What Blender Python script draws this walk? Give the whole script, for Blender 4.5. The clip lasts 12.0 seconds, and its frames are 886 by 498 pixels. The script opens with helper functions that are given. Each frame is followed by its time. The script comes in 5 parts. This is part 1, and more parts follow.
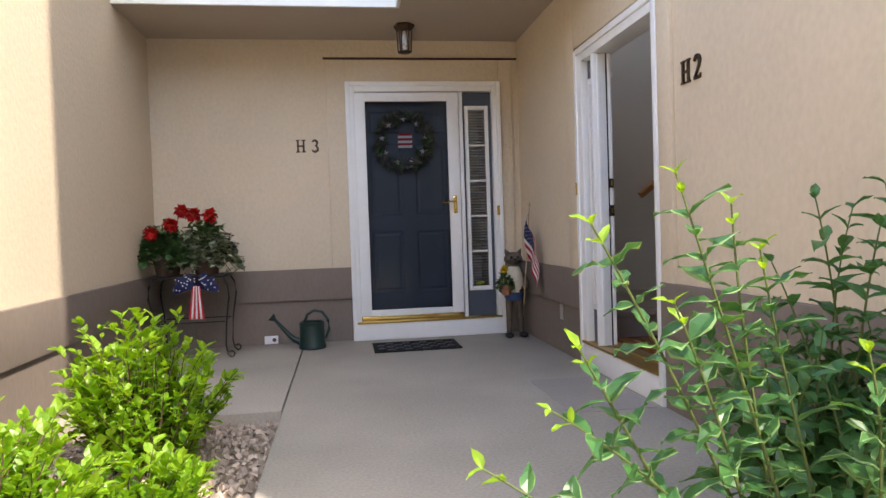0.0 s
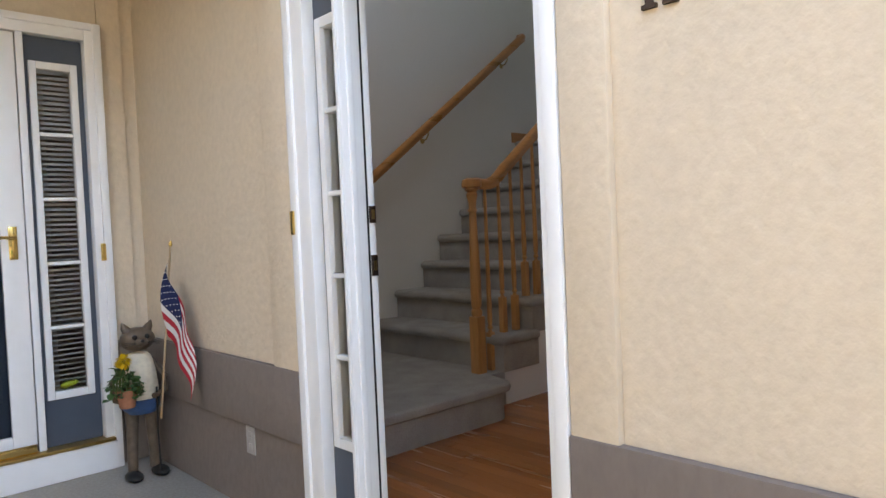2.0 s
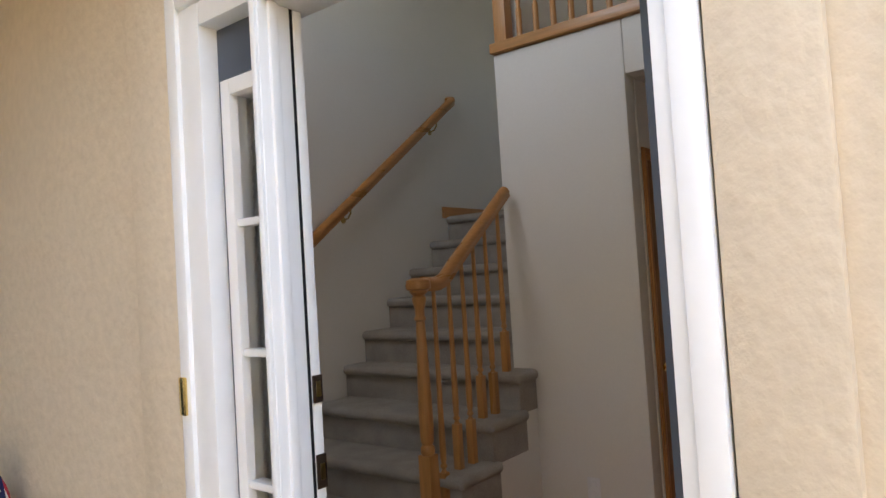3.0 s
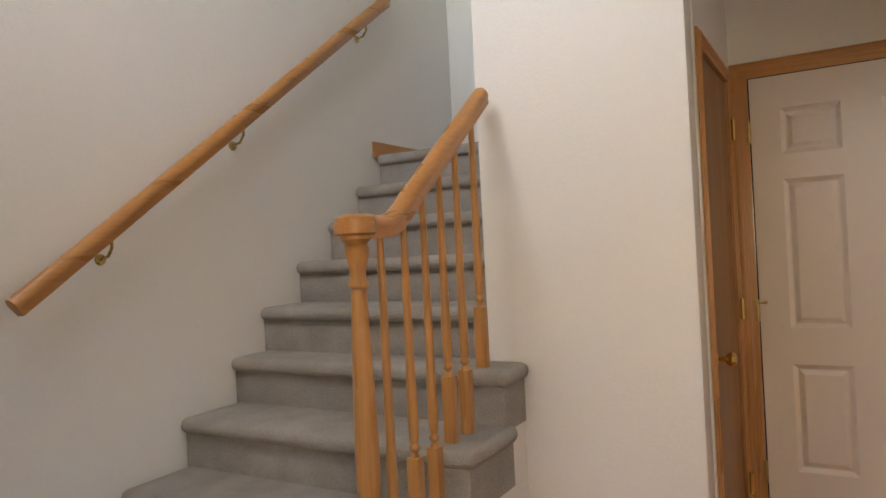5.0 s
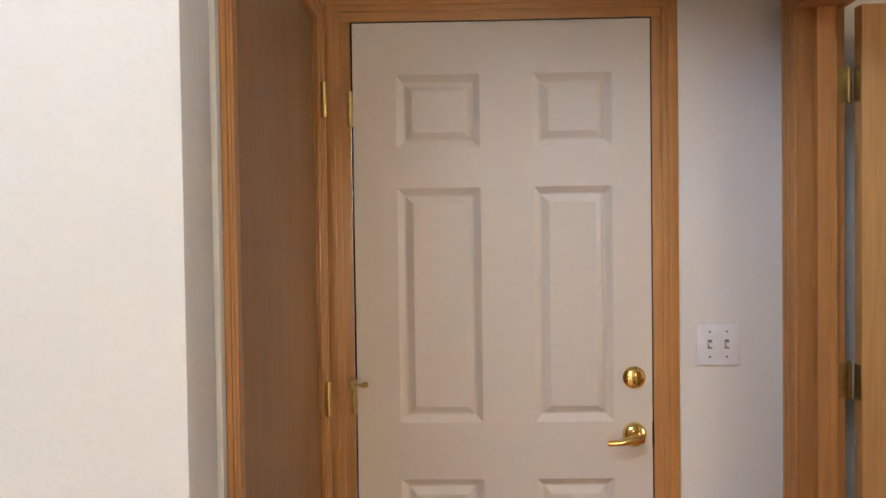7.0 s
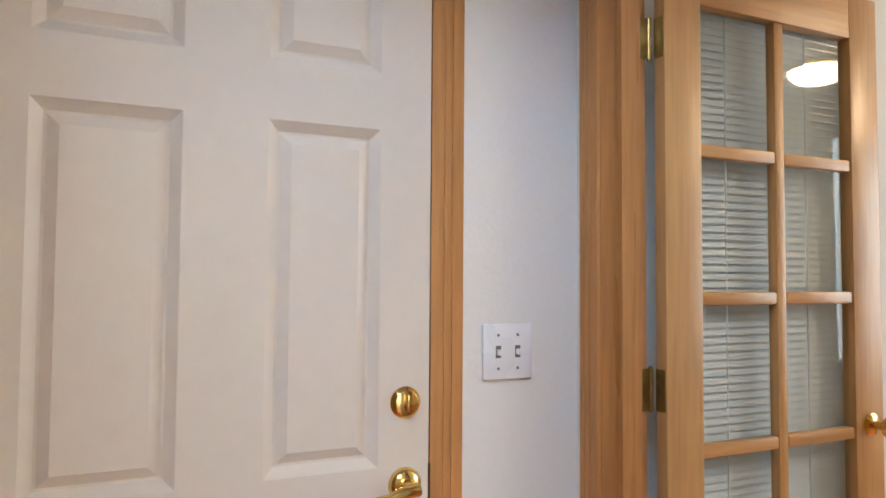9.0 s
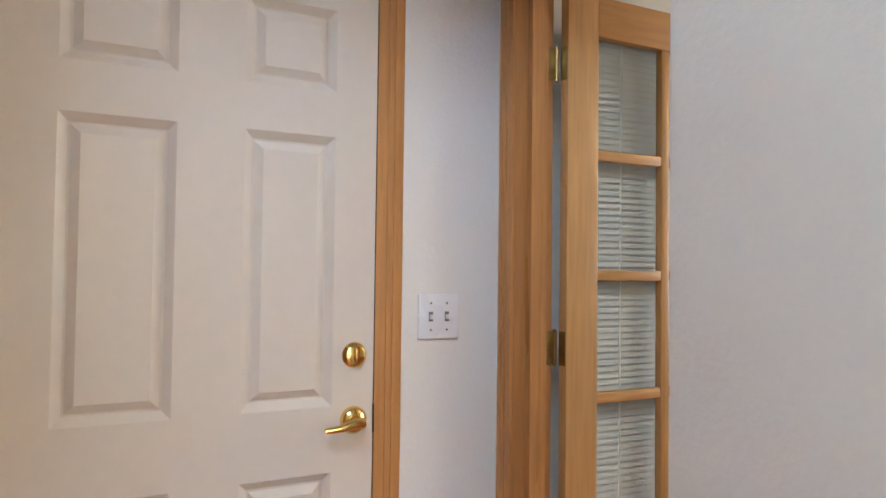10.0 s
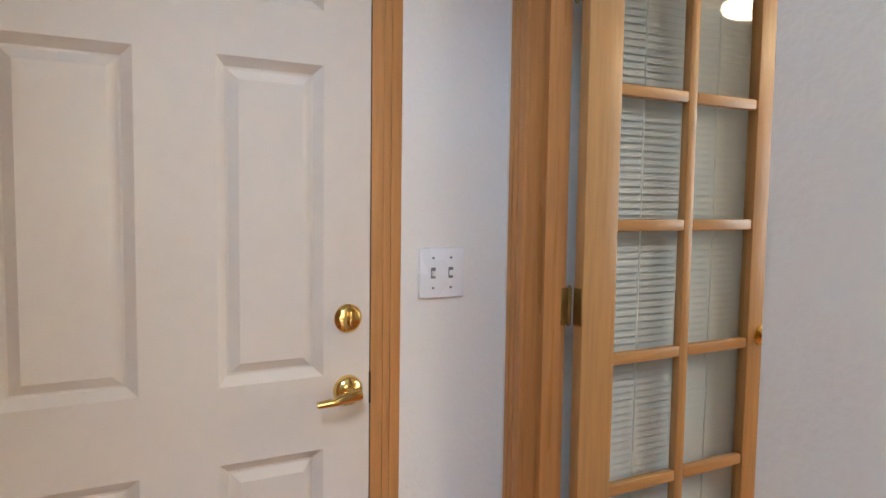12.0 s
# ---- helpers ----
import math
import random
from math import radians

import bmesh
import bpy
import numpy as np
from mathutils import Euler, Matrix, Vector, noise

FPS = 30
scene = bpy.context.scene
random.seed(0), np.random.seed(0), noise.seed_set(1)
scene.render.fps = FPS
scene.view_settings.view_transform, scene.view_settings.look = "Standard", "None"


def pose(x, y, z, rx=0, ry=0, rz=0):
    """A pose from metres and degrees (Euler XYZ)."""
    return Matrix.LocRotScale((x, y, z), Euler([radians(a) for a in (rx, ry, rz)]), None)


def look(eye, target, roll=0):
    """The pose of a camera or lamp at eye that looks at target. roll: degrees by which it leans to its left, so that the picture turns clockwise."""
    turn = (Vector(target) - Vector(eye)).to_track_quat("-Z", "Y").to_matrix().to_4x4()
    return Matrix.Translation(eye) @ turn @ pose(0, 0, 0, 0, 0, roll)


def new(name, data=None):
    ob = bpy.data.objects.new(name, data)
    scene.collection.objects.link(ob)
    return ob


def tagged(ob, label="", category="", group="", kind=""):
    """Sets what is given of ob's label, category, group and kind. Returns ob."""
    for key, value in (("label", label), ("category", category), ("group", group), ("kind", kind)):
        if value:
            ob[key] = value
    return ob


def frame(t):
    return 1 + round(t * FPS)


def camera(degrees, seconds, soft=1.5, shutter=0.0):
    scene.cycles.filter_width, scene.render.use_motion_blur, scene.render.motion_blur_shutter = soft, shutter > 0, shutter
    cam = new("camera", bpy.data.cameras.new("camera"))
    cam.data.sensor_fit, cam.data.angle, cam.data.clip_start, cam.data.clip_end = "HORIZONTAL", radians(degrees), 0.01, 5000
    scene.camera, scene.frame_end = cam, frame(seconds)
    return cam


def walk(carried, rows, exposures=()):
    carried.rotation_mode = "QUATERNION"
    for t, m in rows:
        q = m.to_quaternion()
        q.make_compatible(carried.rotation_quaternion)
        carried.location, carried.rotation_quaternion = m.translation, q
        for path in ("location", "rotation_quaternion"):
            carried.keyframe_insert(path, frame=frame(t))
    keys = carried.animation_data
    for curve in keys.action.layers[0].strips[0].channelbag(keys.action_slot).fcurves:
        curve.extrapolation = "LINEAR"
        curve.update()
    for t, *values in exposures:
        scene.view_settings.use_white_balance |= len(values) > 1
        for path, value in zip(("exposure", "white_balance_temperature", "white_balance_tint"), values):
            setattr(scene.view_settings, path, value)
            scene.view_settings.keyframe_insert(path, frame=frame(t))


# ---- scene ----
cam = camera(66.1, 12.0)
PATH = [
    (0, (-0.507, 0.43, 0.979), (-0.215, 2.408, 0.923), -1.9),
    (0.5, (-0.436, 1.079, 1.04), (-0.043, 3.038, 0.947), -2.3),
    (1, (-0.403, 1.663, 1.076), (0.311, 3.528, 0.965), -2.2),
    (1.5, (-0.325, 2.241, 1.1), (0.808, 3.885, 0.974), -2.3),
    (2, (-0.207, 2.787, 1.187), (1.161, 4.245, 1.129), -2.5),
    (2.5, (0.125, 3.212, 1.41), (1.609, 4.552, 1.414), -2.7),
    (2.7, (0.177, 3.349, 1.485), (1.713, 4.628, 1.543), -3.5),
    (4.3, (0.762, 4.226, 1.414), (2.394, 5.379, 1.497), -3.3),
    (4.5, (0.872, 4.306, 1.403), (2.517, 5.443, 1.462), -3.2),
    (5, (1.212, 4.47, 1.374), (2.939, 5.478, 1.374), -3.0),
    (5.5, (1.582, 4.552, 1.375), (3.427, 5.322, 1.334), -2.3),
    (6, (1.898, 4.628, 1.533), (3.834, 5.127, 1.475), -1.6),
    (6.5, (2.252, 4.518, 1.502), (4.231, 4.802, 1.453), -1.1),
    (6.7, (2.398, 4.517, 1.496), (4.387, 4.713, 1.442), -1.0),
    (8.3, (3.399, 4.468, 1.281), (5.291, 3.829, 1.395), 0.0),
    (8.5, (3.396, 4.467, 1.29), (5.269, 3.772, 1.392), 0.2),
    (9, (3.265, 4.511, 1.314), (5.087, 3.691, 1.399), 0.4),
    (9.5, (3.098, 4.521, 1.307), (4.9, 3.659, 1.391), 0.2),
    (10, (2.925, 4.584, 1.287), (4.713, 3.689, 1.343), 0.7),
    (10.5, (2.643, 4.669, 1.355), (4.395, 3.706, 1.406), 0.4),
    (11, (2.584, 4.702, 1.368), (4.335, 3.736, 1.409), 0.3),
    (11.5, (2.8, 4.644, 1.352), (4.56, 3.693, 1.343), 0.7),
    (12, (3.143, 4.547, 1.328), (4.893, 3.589, 1.185), 0.8),
]
EXPOSURES = [(0, 2.4, 7300, 14), (1.0, 3.0, 6900, 9), (1.5, 3.05, 6900, 8), (2.0, 3.1, 7100, 8), (2.7, 3.1, 7500, 10), (4.3, 3.4, 8000, 11), (5.0, 4.45, 8200, 12), (5.5, 4.88, 8200, 12), (6.7, 5.0, 7200, 9), (8.5, 5.55, 6000, 3), (9.5, 5.35, 6200, 4), (10.5, 5.35, 6200, 4), (12.0, 5.3, 6200, 4)]
walk(cam, [(t, look(eye, target, roll)) for t, eye, target, roll in PATH], EXPOSURES)

# ---- world, sun, large lights ----
SUN_EL, SUN_AZ = radians(48), radians(141)      # azimuth clockwise from +y, where the sun stands
world = bpy.data.worlds.new("sky")
scene.world = world
world.use_nodes = True
wn = world.node_tree.nodes
sky = wn.new("ShaderNodeTexSky")
sky.sky_type, sky.sun_disc, sky.sun_elevation, sky.sun_rotation = "NISHITA", False, SUN_EL, SUN_AZ
world.node_tree.links.new(sky.outputs[0], wn["Background"].inputs[0])
wn["Background"].inputs[1].default_value = 0.15
sun = new("sun", bpy.data.lights.new("sun", "SUN"))
sun.data.energy, sun.data.angle, sun.data.color = 1.6, radians(0.53), (1.0, 0.95, 0.87)
sun.matrix_basis = look((0, 0, 0), (-math.sin(SUN_AZ) * math.cos(SUN_EL), -math.cos(SUN_AZ) * math.cos(SUN_EL), -math.sin(SUN_EL)))


def fill_light(name, eye, target, w, h, power, color):
    ob = new(name, bpy.data.lights.new(name, "AREA"))
    ob.data.shape, ob.data.size, ob.data.size_y, ob.data.energy, ob.data.color = "RECTANGLE", w, h, power, color
    ob.matrix_basis = look(eye, target)
    return ob


# added fill lamps: before the closed study wall, and in an unseen upper opening
fill_light("study_fill_light", (3.45, 0.72, 1.5), (3.55, 3, 1.45), 1.2, 1.3, 0.72, (0.80, 0.92, 1.0))
fill_light("upper_fill_light", (1.36, 5.85, 3.95), (3.2, 4.5, 1.6), 1.4, 1.1, 1.9, (0.97, 0.98, 1.0))

# ---- materials ----
def material(name, base, rough=0.6, metal=0.0, spec=0.5):
    m = bpy.data.materials.new(name)
    m.use_nodes = True
    b = m.node_tree.nodes["Principled BSDF"]
    b.inputs["Base Color"].default_value = (*base, 1)
    b.inputs["Roughness"].default_value, b.inputs["Metallic"].default_value = rough, metal
    b.inputs["Specular IOR Level"].default_value = spec
    return m


def surface(name, base, rough=0.6, metal=0.0, spec=0.5, fine=60.0, coarse=2.5, vary=0.12, bump=0.2, depth=0.004, stretch=(1, 1, 1), rand=0.0, island=0.0):
    """Noise at two scales moves the colour and the roughness; the fine one also gives relief."""
    m = material(name, base, rough, metal, spec)
    n, l = m.node_tree.nodes, m.node_tree.links
    b = n["Principled BSDF"]
    co = n.new("ShaderNodeTexCoord")
    mp = n.new("ShaderNodeMapping")
    mp.inputs["Scale"].default_value = stretch
    l.new(co.outputs["Object"], mp.inputs["Vector"])
    if rand or island:
        info = n.new("ShaderNodeObjectInfo") if rand else n.new("ShaderNodeNewGeometry")
        off = n.new("ShaderNodeVectorMath")
        off.operation = "SCALE"
        off.inputs[0].default_value = (37.0, 51.0, 23.0)
        rnd = info.outputs["Random"] if rand else info.outputs["Random Per Island"]
        l.new(rnd, off.inputs["Scale"])
        l.new(off.outputs[0], mp.inputs["Location"])
    f = n.new("ShaderNodeTexNoise")
    f.inputs["Scale"].default_value, f.inputs["Detail"].default_value = fine, 4
    c = n.new("ShaderNodeTexNoise")
    c.inputs["Scale"].default_value, c.inputs["Detail"].default_value = coarse, 3
    for t in (f, c):
        l.new(mp.outputs[0], t.inputs["Vector"])
    mix = n.new("ShaderNodeMath")
    mix.operation = "ADD"
    l.new(f.outputs["Fac"], mix.inputs[0])
    l.new(c.outputs["Fac"], mix.inputs[1])
    last = mix.outputs[0]
    if rand or island:
        k = n.new("ShaderNodeMath")
        k.operation, k.inputs[1].default_value = "MULTIPLY_ADD", rand or island
        l.new(rnd, k.inputs[0])
        l.new(last, k.inputs[2])
        last = k.outputs[0]
    ramp = n.new("ShaderNodeMapRange")
    ramp.inputs["From Min"].default_value, ramp.inputs["From Max"].default_value = 0.6, 1.4 + (rand or island)
    ramp.inputs["To Min"].default_value, ramp.inputs["To Max"].default_value = 1 - vary, 1 + vary
    l.new(last, ramp.inputs["Value"])
    mul = n.new("ShaderNodeVectorMath")
    mul.operation = "SCALE"
    mul.inputs[0].default_value = base
    l.new(ramp.outputs[0], mul.inputs["Scale"])
    l.new(mul.outputs[0], b.inputs["Base Color"])
    rr = n.new("ShaderNodeMapRange")
    rr.inputs["From Min"].default_value, rr.inputs["From Max"].default_value = 0.3, 0.7
    rr.inputs["To Min"].default_value, rr.inputs["To Max"].default_value = max(0.03, rough - 0.08), min(1, rough + 0.08)
    l.new(c.outputs["Fac"], rr.inputs["Value"])
    l.new(rr.outputs[0], b.inputs["Roughness"])
    if bump:
        bp = n.new("ShaderNodeBump")
        bp.inputs["Strength"].default_value, bp.inputs["Distance"].default_value = bump, depth
        l.new(f.outputs["Fac"], bp.inputs["Height"])
        l.new(bp.outputs[0], b.inputs["Normal"])
    return m


def glass(name, tint=(1, 1, 1), see=0.9, ior=1.5):
    """A thin pane: mostly clear, with a mirror's gloss."""
    m = bpy.data.materials.new(name)
    m.use_nodes = True
    n, l = m.node_tree.nodes, m.node_tree.links
    n.clear()
    out, mix = n.new("ShaderNodeOutputMaterial"), n.new("ShaderNodeMixShader")
    t, g, fr = n.new("ShaderNodeBsdfTransparent"), n.new("ShaderNodeBsdfGlossy"), n.new("ShaderNodeFresnel")
    fr.inputs[0].default_value = ior
    t.inputs[0].default_value = (*[see * v for v in tint], 1)
    g.inputs["Roughness"].default_value = 0.02
    l.new(fr.outputs[0], mix.inputs[0])
    l.new(t.outputs[0], mix.inputs[1])
    l.new(g.outputs[0], mix.inputs[2])
    l.new(mix.outputs[0], out.inputs[0])
    return m


def leafy(name, base, vary=0.35, through_light=0.5):
    m = surface(name, base, 0.38, 0, 0.5, 90, 8, vary, 0.15, 0.002, island=0.8)
    n, l = m.node_tree.nodes, m.node_tree.links
    b = n["Principled BSDF"]
    tr, mix = n.new("ShaderNodeBsdfTranslucent"), n.new("ShaderNodeMixShader")
    tr.inputs[0].default_value = (min(1, base[0] * 2.2), min(1, base[1] * 1.9), base[2] * 0.9, 1)
    mix.inputs[0].default_value = through_light
    l.new(b.outputs[0], mix.inputs[1])
    l.new(tr.outputs[0], mix.inputs[2])
    l.new(mix.outputs[0], n["Material Output"].inputs[0])
    return m


STUCCO = surface("cream_stucco", (0.63, 0.53, 0.40), 0.92, 0, 0.2, 34, 1.3, 0.08, 0.38, 0.012, (1, 1, 0.8))
BAND = surface("taupe_stucco", (0.20, 0.165, 0.14), 0.9, 0, 0.2, 40, 1.5, 0.1, 0.45, 0.01, (1, 1, 0.5))
SOFFIT = surface("soffit_paint", (0.45, 0.38, 0.31), 0.85, 0, 0.3, 50, 1.2, 0.06, 0.2, 0.004)
WHITE = surface("white_gloss_paint", (0.80, 0.80, 0.79), 0.38, 0, 0.5, 14, 2, 0.04, 0.06, 0.002)
SLATE = surface("slate_blue_paint", (0.062, 0.078, 0.105), 0.42, 0, 0.5, 20, 2, 0.08, 0.05, 0.002)
CONCRETE = surface("porch_concrete", (0.35, 0.318, 0.268), 0.82, 0, 0.3, 70, 1.3, 0.24, 0.2, 0.003)
CONCRETE_DARK = surface("darker_concrete", (0.30, 0.27, 0.245), 0.8, 0, 0.3, 80, 2.2, 0.16, 0.2, 0.003)
EARTH = surface("dry_ground", (0.27, 0.22, 0.17), 0.95, 0, 0.2, 30, 0.6, 0.25, 0.5, 0.02)
STONE = surface("pale_stone", (0.42, 0.34, 0.28), 0.85, 0, 0.3, 70, 5, 0.45, 0.3, 0.004, island=1.0)
DRYWALL = surface("white_wall_paint", (0.74, 0.715, 0.68), 0.75, 0, 0.3, 85, 1.0, 0.025, 0.28, 0.004)
CEILING = surface("ceiling_paint", (0.72, 0.70, 0.67), 0.85, 0, 0.2, 70, 1.0, 0.03, 0.3, 0.004)
DOORPAINT = surface("cream_door_paint", (0.66, 0.585, 0.51), 0.4, 0, 0.45, 30, 2, 0.025, 0.08, 0.002)
CARPET = surface("grey_carpet", (0.36, 0.33, 0.30), 1.0, 0, 0.05, 170, 7, 0.22, 0.9, 0.008)
OAK = surface("honey_oak", (0.46, 0.215, 0.072), 0.34, 0, 0.5, 26, 3.5, 0.22, 0.1, 0.002, (3.5, 3.5, 0.22))
OAK_H = surface("honey_oak_level", (0.46, 0.215, 0.072), 0.34, 0, 0.5, 26, 3.5, 0.22, 0.1, 0.002, (3.5, 0.22, 3.5))
OAK_X = surface("honey_oak_long", (0.44, 0.20, 0.066), 0.32, 0, 0.5, 26, 3.5, 0.22, 0.1, 0.002, (0.22, 3.5, 3.5))
PINE = surface("varnished_pine", (0.52, 0.29, 0.11), 0.35, 0, 0.5, 24, 3, 0.18, 0.1, 0.002, (3.5, 3.5, 0.22))
PINE_H = surface("varnished_pine_level", (0.52, 0.28, 0.105), 0.35, 0, 0.5, 24, 3, 0.18, 0.1, 0.002, (3.5, 0.22, 3.5))
VENEER = surface("brown_oak_veneer", (0.27, 0.13, 0.05), 0.4, 0, 0.5, 26, 2.5, 0.2, 0.08, 0.002, (3.5, 3.5, 0.18))
PLANK = surface("oak_floor", (0.36, 0.125, 0.038), 0.24, 0, 0.5, 24, 3, 0.3, 0.08, 0.001, (3.5, 0.25, 3.5), rand=1.2)
BRASS = surface("polished_brass", (0.83, 0.60, 0.22), 0.14, 1.0, 0.5, 40, 4, 0.06, 0.02, 0.001)
OLDBRASS = surface("dull_brass", (0.45, 0.32, 0.13), 0.32, 1.0, 0.5, 40, 6, 0.2, 0.05, 0.001)
DARKBRASS = surface("tarnished_brass", (0.36, 0.27, 0.12), 0.36, 1.0, 0.5, 50, 8, 0.3, 0.1, 0.001)
SILLBRASS = surface("brass_threshold", (0.52, 0.36, 0.13), 0.38, 1.0, 0.5, 40, 4, 0.2, 0.05, 0.001)
BLACK = surface("black_iron", (0.018, 0.017, 0.016), 0.55, 0.4, 0.5, 60, 6, 0.3, 0.2, 0.001)
RUBBER = surface("black_rubber", (0.016, 0.016, 0.017), 0.85, 0, 0.2, 90, 6, 0.25, 0.3, 0.002)
BRONZE = surface("dark_bronze", (0.07, 0.045, 0.03), 0.45, 0.7, 0.5, 60, 6, 0.25, 0.1, 0.001)
PLASTIC = surface("white_plastic", (0.78, 0.78, 0.80), 0.3, 0, 0.5, 20, 3, 0.02, 0.0)
SCREW = surface("nickel_screw", (0.25, 0.25, 0.25), 0.4, 0.8, 0.5, 20, 3, 0.1, 0.0)
PANE = glass("window_glass")
STORM = glass("storm_glass", (0.9, 0.95, 1.0), 0.68, 1.26)
BLIND = surface("white_blind", (0.80, 0.84, 0.84), 0.5, 0, 0.4, 20, 2, 0.05, 0.0)

# ---- helpers ----
ORIGIN = {}


def thing(name, loc, label, category, group="", kind=""):
    ob = new(name)
    ob.location = loc
    ORIGIN[ob] = Vector(loc)
    return tagged(ob, label, category, group, kind)


def mesh_of(name, bm, mats, origin, smooth=None):
    bmesh.ops.translate(bm, verts=bm.verts, vec=-Vector(origin))
    me = bpy.data.meshes.new(name)
    bm.normal_update()
    bm.to_mesh(me)
    bm.free()
    for m in mats if isinstance(mats, (list, tuple)) else [mats]:
        me.materials.append(m)
    if smooth:
        me.polygons.foreach_set("use_smooth", [True] * len(me.polygons))
        me.set_sharp_from_angle(angle=radians(smooth))
    return me


def part(name, bm, mats, parent, label="", smooth=40):
    o = ORIGIN[parent]
    ob = new(name, mesh_of(name, bm, mats, o, smooth))
    ob.parent = parent
    ORIGIN[ob] = o
    return tagged(ob, label)


def solid(name, bm, mats, label, category="", kind="", loc=(0, 0, 0), smooth=40, group=""):
    ob = new(name, mesh_of(name, bm, mats, loc, smooth))
    ob.location = loc
    ORIGIN[ob] = Vector(loc)
    return tagged(ob, label, category, group, kind)


def block(*boxes, bevel=0.0):
    """A bmesh of boxes (x0, y0, z0, x1, y1, z1)."""
    bm = bmesh.new()
    for x0, y0, z0, x1, y1, z1 in boxes:
        v = [bm.verts.new((x, y, z)) for z in (z0, z1) for y in (y0, y1) for x in (x0, x1)]
        for f in ((0, 2, 3, 1), (4, 5, 7, 6), (0, 1, 5, 4), (2, 6, 7, 3), (0, 4, 6, 2), (1, 3, 7, 5)):
            bm.faces.new([v[i] for i in f])
    if bevel:
        bmesh.ops.bevel(bm, geom=bm.edges[:], offset=bevel, segments=2, affect="EDGES", profile=0.6)
    return bm


def tube(bm, pts, r, sides=8, taper=None, cap=True):
    """A round bar along points; taper gives a radius for each point."""
    pts = [Vector(p) for p in pts]
    rings, up = [], Vector((0, 0, 1))
    for i, p in enumerate(pts):
        d = (pts[min(i + 1, len(pts) - 1)] - pts[max(i - 1, 0)]).normalized()
        a = d.cross(up)
        a = a.normalized() if a.length > 0.05 else d.cross(Vector((0, 1, 0))).normalized()
        c = a.cross(d)
        rad = taper[i] if taper else r
        rings.append([bm.verts.new(p + rad * (a * math.cos(k * math.tau / sides) + c * math.sin(k * math.tau / sides))) for k in range(sides)])
    for u, v in zip(rings, rings[1:]):
        for k in range(sides):
            bm.faces.new((u[k], u[(k + 1) % sides], v[(k + 1) % sides], v[k]))
    if cap:
        bm.faces.new(rings[0][::-1])
        bm.faces.new(rings[-1])
    return bm


def turned(bm, profile, base, axis=(0, 0, 1), sides=20):
    """A lathed shape: profile of (radius, height) along the axis from base."""
    axis = Vector(axis).normalized()
    a = axis.orthogonal().normalized()
    c = axis.cross(a)
    rings = []
    for r, h in profile:
        o = Vector(base) + axis * h
        rings.append([bm.verts.new(o + max(r, 1e-4) * (a * math.cos(k * math.tau / sides) + c * math.sin(k * math.tau / sides))) for k in range(sides)])
    for u, v in zip(rings, rings[1:]):
        for k in range(sides):
            bm.faces.new((u[k], u[(k + 1) % sides], v[(k + 1) % sides], v[k]))
    bm.faces.new(rings[0][::-1])
    bm.faces.new(rings[-1])
    return bm


def prism(bm, outline, origin, u, v, depth):
    """An outline of (a, b) in the plane of u and v, pushed out by the vector depth."""
    u, v, o, d = Vector(u), Vector(v), Vector(origin), Vector(depth)
    lo = [bm.verts.new(o + a * u + b * v) for a, b in outline]
    hi = [bm.verts.new(o + a * u + b * v + d) for a, b in outline]
    bm.faces.new(lo)
    bm.faces.new(hi[::-1])
    for i in range(len(lo)):
        j = (i + 1) % len(lo)
        bm.faces.new((lo[j], lo[i], hi[i], hi[j]))
    bmesh.ops.recalc_face_normals(bm, faces=bm.faces[:])
    return bm


def panelled(origin, u, n, width, height, thick, panels, rings):
    """A door leaf with moulded panels on the side that n looks to. panels: (a0, a1, h0, h1); rings: (inset, depth) from the face inwards."""
    bm = bmesh.new()
    o, u, n = Vector(origin), Vector(u), Vector(n)
    up = Vector((0, 0, 1))
    put = lambda a, h, d: bm.verts.new(o + a * u + h * up + d * n)
    xs = sorted({0, width, *(p[0] for p in panels), *(p[1] for p in panels)})
    zs = sorted({0, height, *(p[2] for p in panels), *(p[3] for p in panels)})
    for x0, x1 in zip(xs, xs[1:]):
        for z0, z1 in zip(zs, zs[1:]):
            if not any(p[0] <= x0 and x1 <= p[1] and p[2] <= z0 and z1 <= p[3] for p in panels):
                bm.faces.new([put(x0, z0, 0), put(x1, z0, 0), put(x1, z1, 0), put(x0, z1, 0)])
    for a0, a1, h0, h1 in panels:
        last = None
        for inset, d in [(0, 0), *rings]:
            ring = [put(a0 + inset, h0 + inset, d), put(a1 - inset, h0 + inset, d), put(a1 - inset, h1 - inset, d), put(a0 + inset, h1 - inset, d)]
            if last:
                for i in range(4):
                    bm.faces.new((last[i], last[(i + 1) % 4], ring[(i + 1) % 4], ring[i]))
            last = ring
        bm.faces.new(last)
    c = [(0, 0), (width, 0), (width, height), (0, height)]
    for i in range(4):
        (a, h), (b, g) = c[i], c[(i + 1) % 4]
        bm.faces.new([put(a, h, 0), put(a, h, -thick), put(b, g, -thick), put(b, g, 0)])
    bm.faces.new([put(a, h, -thick) for a, h in c[::-1]])
    bmesh.ops.remove_doubles(bm, verts=bm.verts[:], dist=1e-5)
    bmesh.ops.recalc_face_normals(bm, faces=bm.faces[:])
    return bm


def sheet(axis, d, a0, a1, z0, z1):
    """A thin pane at the depth d, looking to -x or -y."""
    bm = bmesh.new()
    c = [(a0, z0), (a1, z0), (a1, z1), (a0, z1)]
    bm.faces.new([bm.verts.new((a, d, z) if axis == "y" else (d, a, z)) for a, z in (c if axis == "y" else c[::-1])])
    return bm


